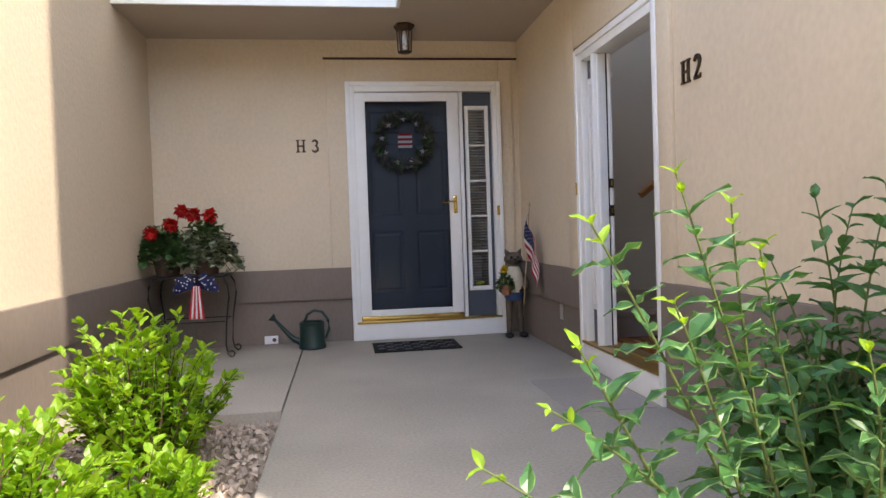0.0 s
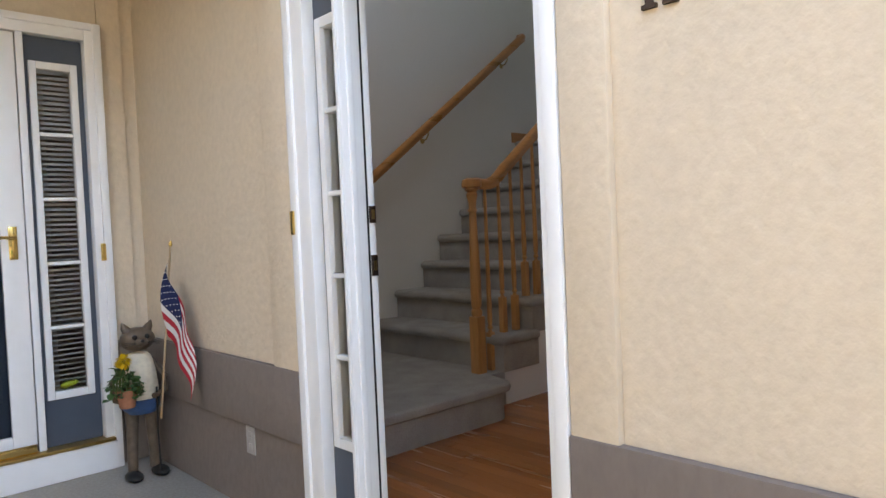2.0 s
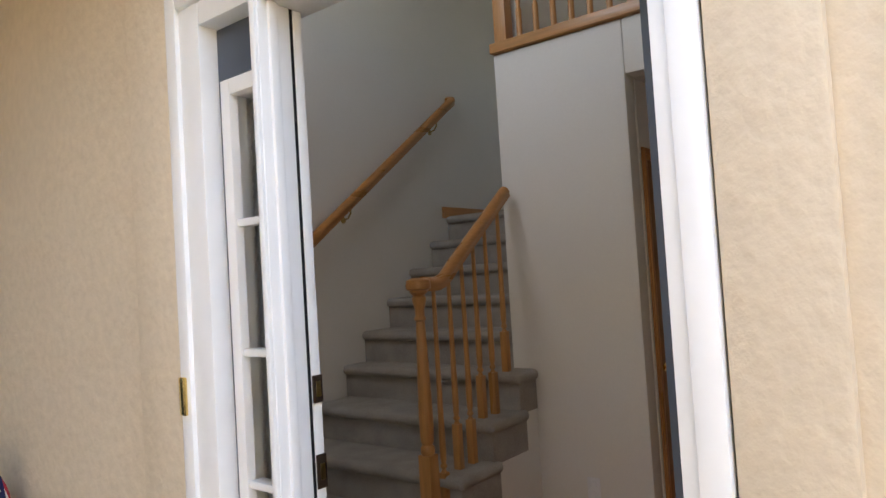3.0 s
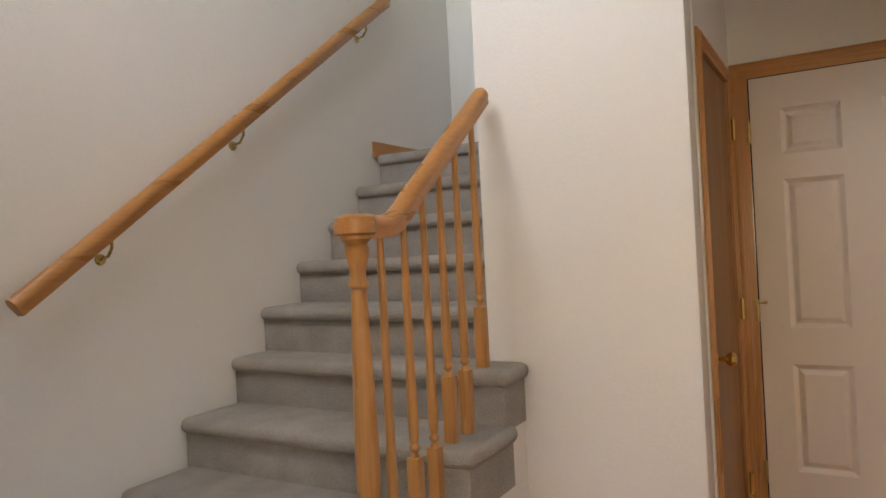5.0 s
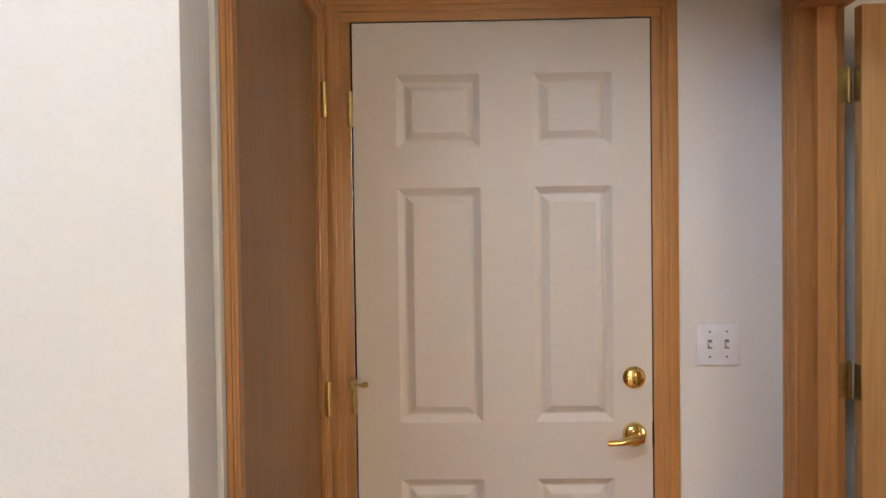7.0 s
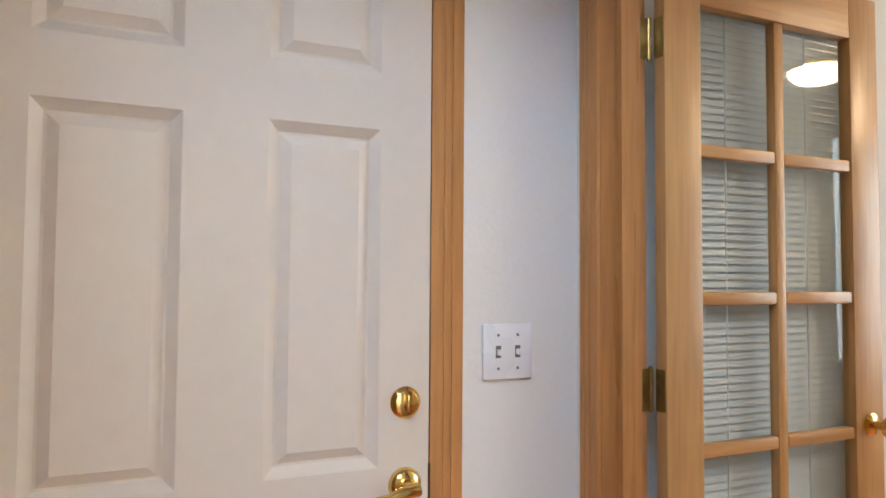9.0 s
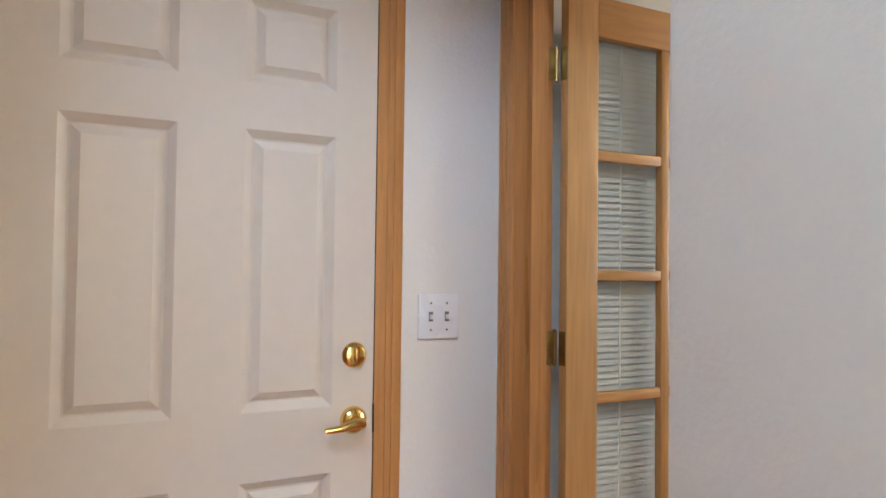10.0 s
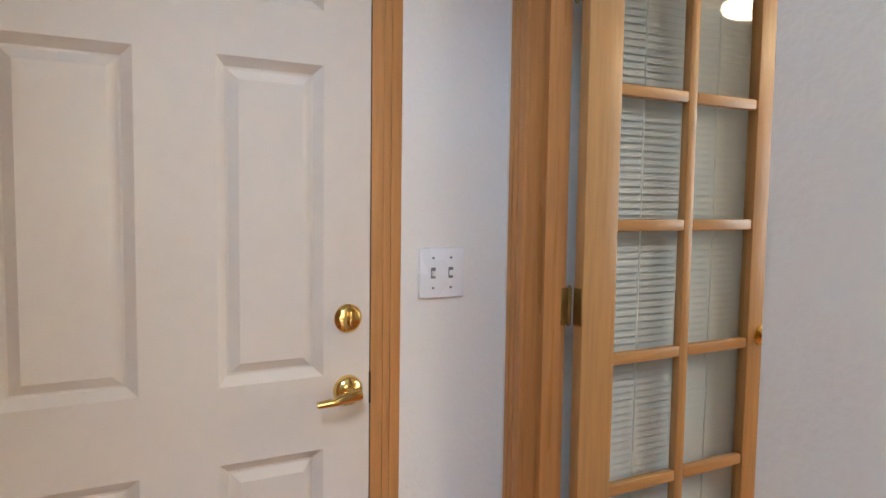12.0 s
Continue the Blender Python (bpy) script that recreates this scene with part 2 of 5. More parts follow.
def structure(name, bm, mat, label, category):
    return solid(name, bm, mat, label, category, "structure")


# ---- ground, porch floor ----
FLOOR = 0.12                      # the indoor floor over the porch floor
LEFT, BACK, RIGHT = -2.12, 6.68, 1.17
bm = block((-600, -600, -0.5, 600, 600, -0.07))
structure("ground", bm, EARTH, "dry brown earth reaching away all around", "ground")
structure("porch_floor", block((-0.87, -3, -0.3, RIGHT, BACK, 0), bevel=0.006), CONCRETE, "smooth grey concrete slab of the entrance walk", "floor")
structure("porch_side_floor", block((LEFT, 4.3, -0.3, -0.88, BACK, -0.001), bevel=0.006), CONCRETE, "grey concrete slab under the plant stand", "floor")
solid("floor_patch", block((0.64, 3.82, 0, 1.12, 4.62, 0.003)), CONCRETE_DARK, "darker grey rectangular patch of concrete beside the step", "concrete patch", "structure")

# ---- house walls ----
ROOF = 2.72
structure("wall_back", block((LEFT - 0.2, BACK, -0.3, -0.39, BACK + 0.2, ROOF + 0.5), (0.95, BACK, -0.3, 1.3, BACK + 0.2, ROOF + 0.5), (-0.39, BACK, 2.28, 0.95, BACK + 0.2, ROOF + 0.5), (-0.39, BACK, -0.3, 0.95, BACK + 0.2, 0)), STUCCO, "cream stucco wall around the dark blue front door", "wall")
structure("wall_left", block((LEFT - 0.2, -3, -0.3, LEFT, BACK, ROOF + 0.5)), STUCCO, "cream stucco side wall, half of it in sun", "wall")
# entrance wall: opening y 3.83 to 5.03; the tall part begins at y 3.50
# unseen upper walls reach 8.6 only to cast the porch shadow
structure("wall_entrance", block((RIGHT, 3.50, -0.3, 1.32, 3.83, 8.6), (RIGHT, 5.03, -0.3, 1.32, 9, 3.35), (RIGHT, 5.1, 3.35, 1.32, 5.15, 8.6), (RIGHT, 6.55, 3.35, 1.32, 9, 8.6), (RIGHT, 5.15, 4.55, 1.32, 6.55, 8.6), (RIGHT, 3.83, 2.16, 1.32, 5.03, 3.35), (RIGHT, 3.83, 3.35, 1.32, 5.1, 8.6), (RIGHT, 3.83, -0.3, 1.32, 5.03, 0)), STUCCO, "cream stucco wall with the open front door", "wall")
structure("wall_front", block((RIGHT, 0.57, -0.3, 1.32, 3.50, 8.6)), STUCCO, "cream stucco wall of the front wing, its unseen top raised to block sun", "wall")
# added backdrop: hides the bright horizon from the storm door's glass
structure("wall_reflection_block", block((-30, -16.4, -0.1, 30, -16, 7.5)), BAND, "unseen taupe wall added to darken the storm glass reflection", "wall")
structure("wall_neighbour", block((LEFT - 0.2, 8.6, -0.3, 1.17, 8.7, 3.2), (LEFT - 0.3, BACK + 0.2, -0.3, LEFT - 0.2, 8.7, 3.2)), STUCCO, "plain outer walls of the neighbouring rooms", "wall")
structure("roof_neighbour", block((LEFT - 0.3, BACK + 0.2, 3.2, 1.17, 8.7, 3.3)), BAND, "flat brown roof of the neighbouring rooms", "roof")
# unseen lid and end wall added to the sun-blocking upper storey
structure("roof_front", block((1.12, 0.5, 8.602, 9.2, 9.1, 8.7)), BAND, "unseen brown roof closing the tall sun-blocking walls", "roof")
structure("wall_front_end", block((1.321, 0.45, -0.3, 9, 0.57, 8.6)), STUCCO, "unseen cream stucco front wall closing off the house", "wall")

# skirt of the house: an upper lapped board over a lower one
def skirt(name, boxes_low, boxes_high):
    structure(name, block(*boxes_low), BAND, "taupe painted lower stucco band along the wall foot", "wall band")
    structure(name + "_cap", block(*boxes_high, bevel=0.006), BAND, "taupe painted raised stucco band", "wall band")


skirt("band_back", [(LEFT, BACK - 0.012, 0.001, -0.425, BACK, 0.40), (0.965, BACK - 0.012, 0.001, RIGHT - 0.002, BACK, 0.40)],
      [(LEFT, BACK - 0.035, 0.385, -0.425, BACK - 0.002, 0.668), (0.965, BACK - 0.035, 0.385, RIGHT - 0.002, BACK - 0.002, 0.668)])
skirt("band_left", [(LEFT, -3, -0.1, LEFT + 0.012, BACK - 0.036, 0.40)], [(LEFT + 0.001, -3, 0.385, LEFT + 0.035, BACK - 0.037, 0.668)])
skirt("band_entrance", [(RIGHT - 0.012, 0.58, 0.001, RIGHT, 3.80, 0.40), (RIGHT - 0.012, 5.057, 0.001, RIGHT, BACK - 0.036, 0.40)],
      [(RIGHT - 0.032, 0.58, 0.385, RIGHT - 0.002, 3.80, 0.668), (RIGHT - 0.032, 5.057, 0.385, RIGHT - 0.002, BACK - 0.037, 0.668)])
# raised stucco strips beside and over the doors
structure("stucco_strip_entrance", block((RIGHT - 0.026, 3.66, 0.66, RIGHT + 0.002, 3.798, 2.66), (RIGHT - 0.026, 5.058, 0.66, RIGHT + 0.002, 5.25, 2.66), (RIGHT - 0.026, 3.798, 2.21, RIGHT + 0.002, 5.058, 2.66), bevel=0.008), STUCCO, "raised cream stucco strip around the entrance", "trim")
structure("stucco_strip_back", block((-0.60, BACK - 0.028, 0.66, -0.427, BACK + 0.002, 2.54), (0.98, BACK - 0.028, 0.66, 1.10, BACK + 0.002, 2.54), (-0.427, BACK - 0.028, 2.32, 0.98, BACK + 0.002, 2.54), bevel=0.008), STUCCO, "raised cream stucco strip around the door", "trim")
structure("trim_line_back", block((-0.62, BACK - 0.036, 2.545, RIGHT - 0.01, BACK - 0.001, 2.557), bevel=0.003), BRONZE, "thin brown strip on the wall over the door", "trim")

# porch roof: soffit boards and a white fascia; the front part covers the entrance only
structure("porch_ceiling", block((LEFT, 5.78, ROOF, RIGHT, BACK, ROOF + 0.1), (0.0, 4.2, ROOF, RIGHT, 5.78, ROOF + 0.1)), SOFFIT, "beige painted porch soffit", "ceiling")
structure("porch_fascia", block((LEFT, 5.75, ROOF - 0.002, 0.0, 5.778, ROOF + 0.3), (-0.03, 4.2, ROOF - 0.002, -0.002, 5.75, ROOF + 0.3), (-0.03, 4.17, ROOF - 0.002, RIGHT, 4.198, ROOF + 0.3)), WHITE, "white painted roof fascia", "fascia")
structure("porch_roof", block((LEFT - 0.2, 5.78, ROOF + 0.3, RIGHT, BACK + 0.4, ROOF + 0.36), (-0.03, 4.17, ROOF + 0.3, RIGHT, 5.78, ROOF + 0.36)), BAND, "low brown porch roof", "roof")


def serif_number(name, label, origin, u, n, h):
    """Block letters with feet: an H and its digit, standing off the wall."""
    root = thing(name, origin, label, "house number")
    w, s, f = 0.76 * h, 0.15 * h, 0.085 * h
    d = tuple(0.010 * c for c in n)
    up = (0, 0, 1)
    bm = bmesh.new()
    for x in (0.08 * h, w - s - 0.08 * h):
        prism(bm, [(x, 0.02 * h), (x + s, 0.02 * h), (x + s, h * 0.98), (x, h * 0.98)], origin, u, up, d)
        for z in (0, h - f):
            prism(bm, [(x - 0.08 * h, z), (x + s + 0.08 * h, z), (x + s + 0.08 * h, z + f), (x - 0.08 * h, z + f)], origin, u, up, tuple(1.06 * c for c in d))
    prism(bm, [(0.2 * h, 0.44 * h), (w - 0.2 * h, 0.44 * h), (w - 0.2 * h, 0.56 * h), (0.2 * h, 0.56 * h)], origin, u, up, tuple(0.9 * c for c in d))
    part("letter", bm, BRONZE, root, smooth=30)
    return root


def band_outline(path, t):
    """A flat stroke of width t(k) along a path."""
    left, right = [], []
    for i, (x, z) in enumerate(path):
        x0, z0 = path[max(i - 1, 0)]
        x1, z1 = path[min(i + 1, len(path) - 1)]
        l = math.hypot(x1 - x0, z1 - z0)
        nx, nz = -(z1 - z0) / l, (x1 - x0) / l
        k = t(i / (len(path) - 1)) / 2
        left.append((x + nx * k, z + nz * k))
        right.append((x - nx * k, z - nz * k))
    return left + right[::-1]


def arc(cx, cz, rx, rz, a0, a1, n=14):
    return [(cx + rx * math.cos(radians(a0 + (a1 - a0) * i / n)), cz + rz * math.sin(radians(a0 + (a1 - a0) * i / n))) for i in range(n + 1)]


def digit(root, which, origin, u, n, h):
    d = tuple(0.010 * c for c in n)
    bm = bmesh.new()
    thick = lambda k: h * (0.09 + 0.11 * math.sin(math.pi * k))
    if which == 2:
        prism(bm, band_outline(arc(0.30 * h, 0.70 * h, 0.22 * h, 0.24 * h, 165, -40) + [(0.30 * h, 0.30 * h), (0.08 * h, 0.07 * h)], thick), origin, u, (0, 0, 1), d)
        prism(bm, [(0.04 * h, 0), (0.56 * h, 0), (0.58 * h, 0.2 * h), (0.50 * h, 0.13 * h), (0.04 * h, 0.13 * h)], origin, u, (0, 0, 1), tuple(0.95 * c for c in d))
    else:
        prism(bm, band_outline(arc(0.28 * h, 0.74 * h, 0.19 * h, 0.21 * h, 160, -85), thick), origin, u, (0, 0, 1), d)
        prism(bm, band_outline(arc(0.28 * h, 0.28 * h, 0.23 * h, 0.24 * h, 85, -160), thick), origin, u, (0, 0, 1), tuple(0.95 * c for c in d))
    part("digit", bm, BRONZE, root, smooth=30)


n2 = serif_number("house_number", "dark bronze letters H2 on the cream wall", (RIGHT, 3.575, 1.648), (0, -1, 0), (-1, 0, 0), 0.112)
digit(n2, 2, (RIGHT, 3.575 - 0.115, 1.648), (0, -1, 0), (-1, 0, 0), 0.112)
n3 = serif_number("house_number", "dark bronze letters H3 on the cream wall", (-0.885, BACK, 1.715), (1, 0, 0), (0, -1, 0), 0.112)
digit(n3, 3, (-0.885 + 0.135, BACK, 1.715), (1, 0, 0), (0, -1, 0), 0.112)


# ---- door units with sidelights ----
def blind(parent, axis, a0, a1, d, z0, z1, n, tilt=0.35, pitch=0.03):
    """Horizontal slats from a0 to a1 along the axis ('x' or 'y') at the depth d, each a part; n is the room side's sign."""
    k, z = 0, z0
    me = None
    while z < z1:
        w = 0.011
        if me is None:
            bm = bmesh.new()
            cs, sn = math.cos(tilt) * w, math.sin(tilt) * w * n
            q = [(-cs, -sn), (0, 0.0012), (cs, sn)]
            row = []
            for a in (a0, a1):
                for dz, (e, h) in enumerate(q):
                    row.append(bm.verts.new((a, d + e, h) if axis == "x" else (d + e, a, h)))
            bm.faces.new((row[0], row[1], row[4], row[3]))
            bm.faces.new((row[1], row[2], row[5], row[4]))
            ob = part("slat", bm, BLIND, parent, smooth=None)
            me = ob.data
        else:
            ob = new("slat", me)
            ob.parent = parent
        ob.location = (0, 0, z)
        z += pitch


# back door: frame x -0.416..0.971, y 6.62; storm door -0.36..0.585; sidelight 0.645..0.85
d3 = thing("door_1", (0.28, 6.64, 0), "closed dark slate blue front door behind a white glazed storm door", "door", kind="structure")
Y = 6.62
part("door_frame", block((-0.42, Y, 0.16, -0.355, Y + 0.1, 2.31), (0.905, Y, 0.16, 0.972, Y + 0.1, 2.31), (-0.355, Y, 2.245, 0.905, Y + 0.1, 2.31), (0.595, Y + 0.004, 0.17, 0.63, Y + 0.1, 2.245), bevel=0.006), WHITE, d3, "white painted frame")
part("outer_moulding", block((-0.435, Y - 0.014, 0.0, -0.395, Y + 0.058, 2.335), (0.945, Y - 0.014, 0.0, 0.985, Y + 0.058, 2.335), (-0.395, Y - 0.014, 2.297, 0.945, Y + 0.058, 2.335), bevel=0.008), WHITE, d3)
part("step_board", block((-0.41, Y - 0.02, 0.001, 0.955, Y + 0.06, 0.150), bevel=0.006), WHITE, d3, "white painted step board")
part("threshold", block((-0.395, Y - 0.03, 0.151, 0.945, Y + 0.09, 0.168), bevel=0.004), SILLBRASS, d3, "brass threshold")
leaf_panels = lambda w: [(a, b, h0, h1) for a, b in ((0.13 * w, 0.43 * w), (0.57 * w, 0.87 * w)) for h0, h1 in ((0.24, 0.80), (0.95, 1.60), (1.70, 1.90))]
RINGS = [(0.010, -0.007), (0.022, -0.008), (0.040, -0.002), (0.044, -0.002)]
part("door_leaf", panelled((-0.35, Y + 0.085, 0.18), (1, 0, 0), (0, -1, 0), 0.94, 2.06, 0.045, leaf_panels(0.94), RINGS), SLATE, d3, "dark slate blue panelled leaf", smooth=None)
storm = part("storm_door", block((-0.355, Y - 0.005, 0.215, -0.262, Y + 0.027, 2.235), (0.484, Y - 0.005, 0.215, 0.588, Y + 0.027, 2.235), (-0.262, Y - 0.005, 2.155, 0.484, Y + 0.027, 2.235), (-0.262, Y - 0.005, 0.215, 0.484, Y + 0.027, 0.27), bevel=0.004), WHITE, d3, "white aluminium storm door")
part("kick_strip", block((-0.35, Y - 0.007, 0.170, 0.585, Y + 0.02, 0.213), bevel=0.003), BRASS, storm, "brass kick strip")
pane = part("pane", sheet("y", Y + 0.01, -0.265, 0.487, 0.267, 2.158), STORM, storm, "dark reflecting glass", smooth=None)
pane.visible_shadow = False
bm = block((0.515, Y - 0.013, 1.13, 0.552, Y - 0.004, 1.29), bevel=0.003)
tube(bm, [(0.533, Y - 0.01, 1.235), (0.533, Y - 0.055, 1.235)], 0.009)
tube(bm, [(0.540, Y - 0.055, 1.235), (0.48, Y - 0.058, 1.237), (0.44, Y - 0.052, 1.225), (0.41, Y - 0.05, 1.232)], 0.008)
part("handle", bm, BRASS, storm, "polished brass lever handle")
part("side_panel", block((0.632, Y + 0.05, 0.17, 0.903, Y + 0.09, 0.405), (0.632, Y + 0.05, 2.12, 0.903, Y + 0.09, 2.243), (0.632, Y + 0.05, 0.405, 0.652, Y + 0.09, 2.12), (0.876, Y + 0.05, 0.405, 0.903, Y + 0.09, 2.12)), SLATE, d3, "dark slate blue sidelight panel")
lite = part("sidelight", block((0.653, Y + 0.036, 0.407, 0.687, Y + 0.08, 2.118), (0.842, Y + 0.036, 0.407, 0.875, Y + 0.08, 2.118), (0.687, Y + 0.036, 0.407, 0.842, Y + 0.08, 0.445), (0.687, Y + 0.036, 2.08, 0.842, Y + 0.08, 2.118), *[(0.687, Y + 0.042, z - 0.009, 0.842, Y + 0.07, z + 0.009) for z in (0.772, 1.099, 1.426, 1.753)], bevel=0.004), WHITE, d3, "white five-pane sidelight")
for k in range(5):
    p = part("pane", sheet("y", Y + 0.06, 0.687, 0.842, 0.445 + 0.327 * k, 0.772 + 0.327 * k), PANE, lite, smooth=None)
    p.visible_shadow = False
bl = thing("window_blind", (0.76, Y + 0.1, 0.42), "white horizontal mini blind behind the sidelight", "blind")
part("headrail", block((0.655, Y + 0.092, 2.09, 0.875, Y + 0.115, 2.12)), BLIND, bl)
blind(bl, "x", 0.66, 0.87, Y + 0.105, 0.44, 2.085, -1, 0.6, 0.026)
part("bell_button", block((0.925, Y - 0.022, 1.10, 0.95, Y - 0.012, 1.19), bevel=0.004), BRASS, d3, "small brass bell button")

# entrance door H2: frame y 3.83..5.03
d2 = thing("door_2", (1.2, 4.5, 0), "white entrance frame with its door standing open inward", "door", kind="structure")
X = 1.15
part("door_frame", block((X, 4.931, 0.175, 1.3, 5.028, 2.158), (X, 3.832, 0.175, 1.3, 3.87, 2.158), (X, 3.87, 2.10, 1.3, 4.931, 2.158), bevel=0.006), WHITE, d2, "white painted frame")
part("outer_moulding", block((X - 0.012, 5.01, 0.001, X + 0.018, 5.055, 2.20), (X - 0.012, 3.801, 0.001, X + 0.018, 3.845, 2.20), (X - 0.012, 3.845, 2.155, X + 0.018, 5.01, 2.20), bevel=0.009), WHITE, d2)
post = part("post", block((X, 4.708, 0.178, 1.238, 4.732, 2.10), (1.248, 4.708, 0.178, 1.274, 4.732, 2.10), (X - 0.008, 4.711, 0.178, X + 0.006, 4.729, 2.10), (X + 0.025, 4.700, 0.178, X + 0.05, 4.712, 2.10), bevel=0.005), WHITE, d2, "white mullion post with a strike jamb")
part("weatherstrip", block((1.237, 4.712, 0.18, 1.249, 4.73, 2.10)), RUBBER, d2, "black weatherstrip")
for z, h in ((1.07, 0.037), (1.25, 0.030)):
    bm = block((1.246, 4.7025, z - h, 1.273, 4.7075, z + h), bevel=0.0015)
    sp = part("strike_plate", bm, BRONZE, post, "dark bronze strike plate")
    part("strike_lip", block((1.254, 4.7005, z - 0.017, 1.266, 4.703, z + 0.017)), OLDBRASS, sp)
part("step_board", block((X - 0.008, 3.846, 0.001, X + 0.06, 5.009, 0.158), bevel=0.006), WHITE, d2, "white painted step board")
part("threshold", block((X - 0.016, 3.85, 0.159, 1.34, 5.005, 0.174), (1.24, 3.87, 0.17, 1.33, 4.708, 0.184), bevel=0.003), SILLBRASS, d2, "worn brass threshold")
part("side_panel", block((1.20, 4.733, 0.176, 1.238, 4.93, 0.40), (1.20, 4.733, 1.97, 1.238, 4.93, 2.099), (1.20, 4.907, 0.40, 1.238, 4.93, 1.97)), SLATE, d2, "dark slate blue sidelight panel")
lite = part("sidelight", block((1.185, 4.733, 0.402, 1.235, 4.747, 1.968), (1.185, 4.872, 0.402, 1.235, 4.906, 1.968), (1.185, 4.747, 0.402, 1.235, 4.872, 0.44), (1.185, 4.747, 1.93, 1.235, 4.872, 1.968), *[(1.19, 4.747, z - 0.009, 1.225, 4.872, z + 0.009) for z in (0.738, 1.036, 1.334, 1.632)], bevel=0.004), WHITE, d2, "white five-pane sidelight")
for k in range(5):
    p = part("pane", sheet("x", 1.208, 4.747, 4.872, 0.44 + 0.298 * k, 0.738 + 0.298 * k), PANE, lite, smooth=None)
    p.visible_shadow = False
bl = thing("window_blind", (1.28, 4.85, 0.42), "white horizontal mini blind behind the entrance sidelight", "blind")
part("headrail", block((1.262, 4.74, 1.95, 1.298, 4.925, 1.985)), BLIND, bl)
blind(bl, "y", 4.74, 4.925, 1.28, 0.43, 1.945, 1, 1.3, 0.02)
part("bell_button", block((X - 0.02, 5.022, 1.19, X - 0.012, 5.048, 1.28), bevel=0.004), BRASS, d2, "brass bell plate")
leaf = panelled((1.47, 3.998, 0.185), (1, 0, 0), (0, 1, 0), 0.78, 1.90, 0.04, [(a, b, h0, h1) for a, b in ((0.1, 0.35), (0.45, 0.70)) for h0, h1 in ((0.2, 0.75), (0.9, 1.48), (1.58, 1.78))], RINGS)
part("door_leaf", leaf, SLATE, d2, "slate blue door leaf standing open", smooth=None)

# ---- indoors: structure ----
HALL = 2.45
structure("floor", block((1.32, 0.69, -0.2, 9, 9, FLOOR - 0.012)), EARTH, "sub-floor under the oak planks", "floor")
STAIR_W, STAIR_E, RAILWALL = 5.515, 3.545, 6.84
# white wall with the passage to the garage door; passage y 3.95 to 4.87
structure("wall_passage", block((STAIR_E, 4.875, 0, 3.66, 5.655, 2.74), (STAIR_E, 3.896, HALL, 3.66, 4.875, 2.74), bevel=0.014), DRYWALL, "white painted wall beside the stairs", "wall")
structure("wall_hall_south", block((1.322, 3.776, 0, 3.62, 3.895, 5.1), bevel=0.014), DRYWALL, "white textured wall along the entrance hall", "wall")
structure("wall_jog", block((3.425, 3.502, 0, 3.617, 3.778, 2.74)), DRYWALL, "short white wall at the passage corner", "wall")
structure("wall_upper_south", block((STAIR_E, 3.10, 2.72, 6.5, 3.2, 5.1)), DRYWALL, "white upper wall of the landing", "wall")
structure("wall_stair_side", block((3.66, 5.535, 0, 5.6, 5.655, 5.2)), DRYWALL, "white wall along the upper flight", "wall")
structure("wall_handrail", block((1.32, RAILWALL, 0, 5.7, RAILWALL + 0.15, 5.2)), DRYWALL, "white wall carrying the stair handrail", "wall")
structure("wall_stair_end", block((5.5, 5.655, 0, 5.7, RAILWALL, 5.2)), DRYWALL, "white wall at the head of the stairs", "wall")
structure("wall_garage", block((4.52, 4.86, 0, 4.66, 5.535, HALL), (4.52, 3.62, 0, 4.66, 3.915, HALL), (4.52, 3.915, 2.115, 4.66, 4.86, HALL)), DRYWALL, "white wall around the panelled door", "wall")
structure("wall_closet", block((3.66, 4.87, 0, 3.70, 4.99, HALL), (4.43, 4.87, 0, 4.52, 4.99, HALL), (3.70, 4.87, 2.09, 4.43, 4.99, HALL)), DRYWALL, "white wall around the closet door", "wall")
structure("wall_study", block((3.618, 3.50, 0, 3.72, 3.62, HALL), (4.46, 3.50, 0, 4.66, 3.62, HALL), (3.72, 3.50, 2.08, 4.46, 3.62, HALL)), DRYWALL, "white wall around the glazed door", "wall")
structure("ceiling_passage", block((3.661, 3.5, HALL + 0.003, 4.66, 4.99, HALL + 0.08)), CEILING, "white textured passage ceiling", "ceiling")
structure("upper_floor", block((3.66, 3.2, 2.6, 9, 5.535, 2.72)), DRYWALL, "upper landing slab behind the balustrade", "floor")
structure("ceiling_high", block((1.32, 2.6, 5.1, 9, 9, 5.2)), CEILING, "high white ceiling over the stairs", "ceiling")
structure("wall_upper", block((6.4, 3.2, 2.72, 6.5, 5.6, 5.1)), DRYWALL, "white upper wall behind the landing", "wall")
structure("wall_closet_back", block((3.66, 5.45, 0, 4.66, 5.53, HALL)), DRYWALL, "plain back wall of the closet", "wall")
# study behind the glazed door
structure("wall_study_east", block((4.56, 0.69, 0, 4.66, 3.5, 2.5)), DRYWALL, "white study wall behind the glazed door", "wall")
structure("wall_study_north", block((4.66, 3.5, 0, 7.0, 3.62, 2.5), (1.32, 3.5, 0, 3.425, 3.62, 2.5)), DRYWALL, "white study wall", "wall")
structure("wall_study_south", block((1.32, 0.58, 0, 7.1, 0.69, 2.5)), DRYWALL, "white study wall", "wall")
structure("ceiling_study", block((1.32, 0.69, 2.42, 7.0, 3.5, 2.5)), CEILING, "white study ceiling", "ceiling")

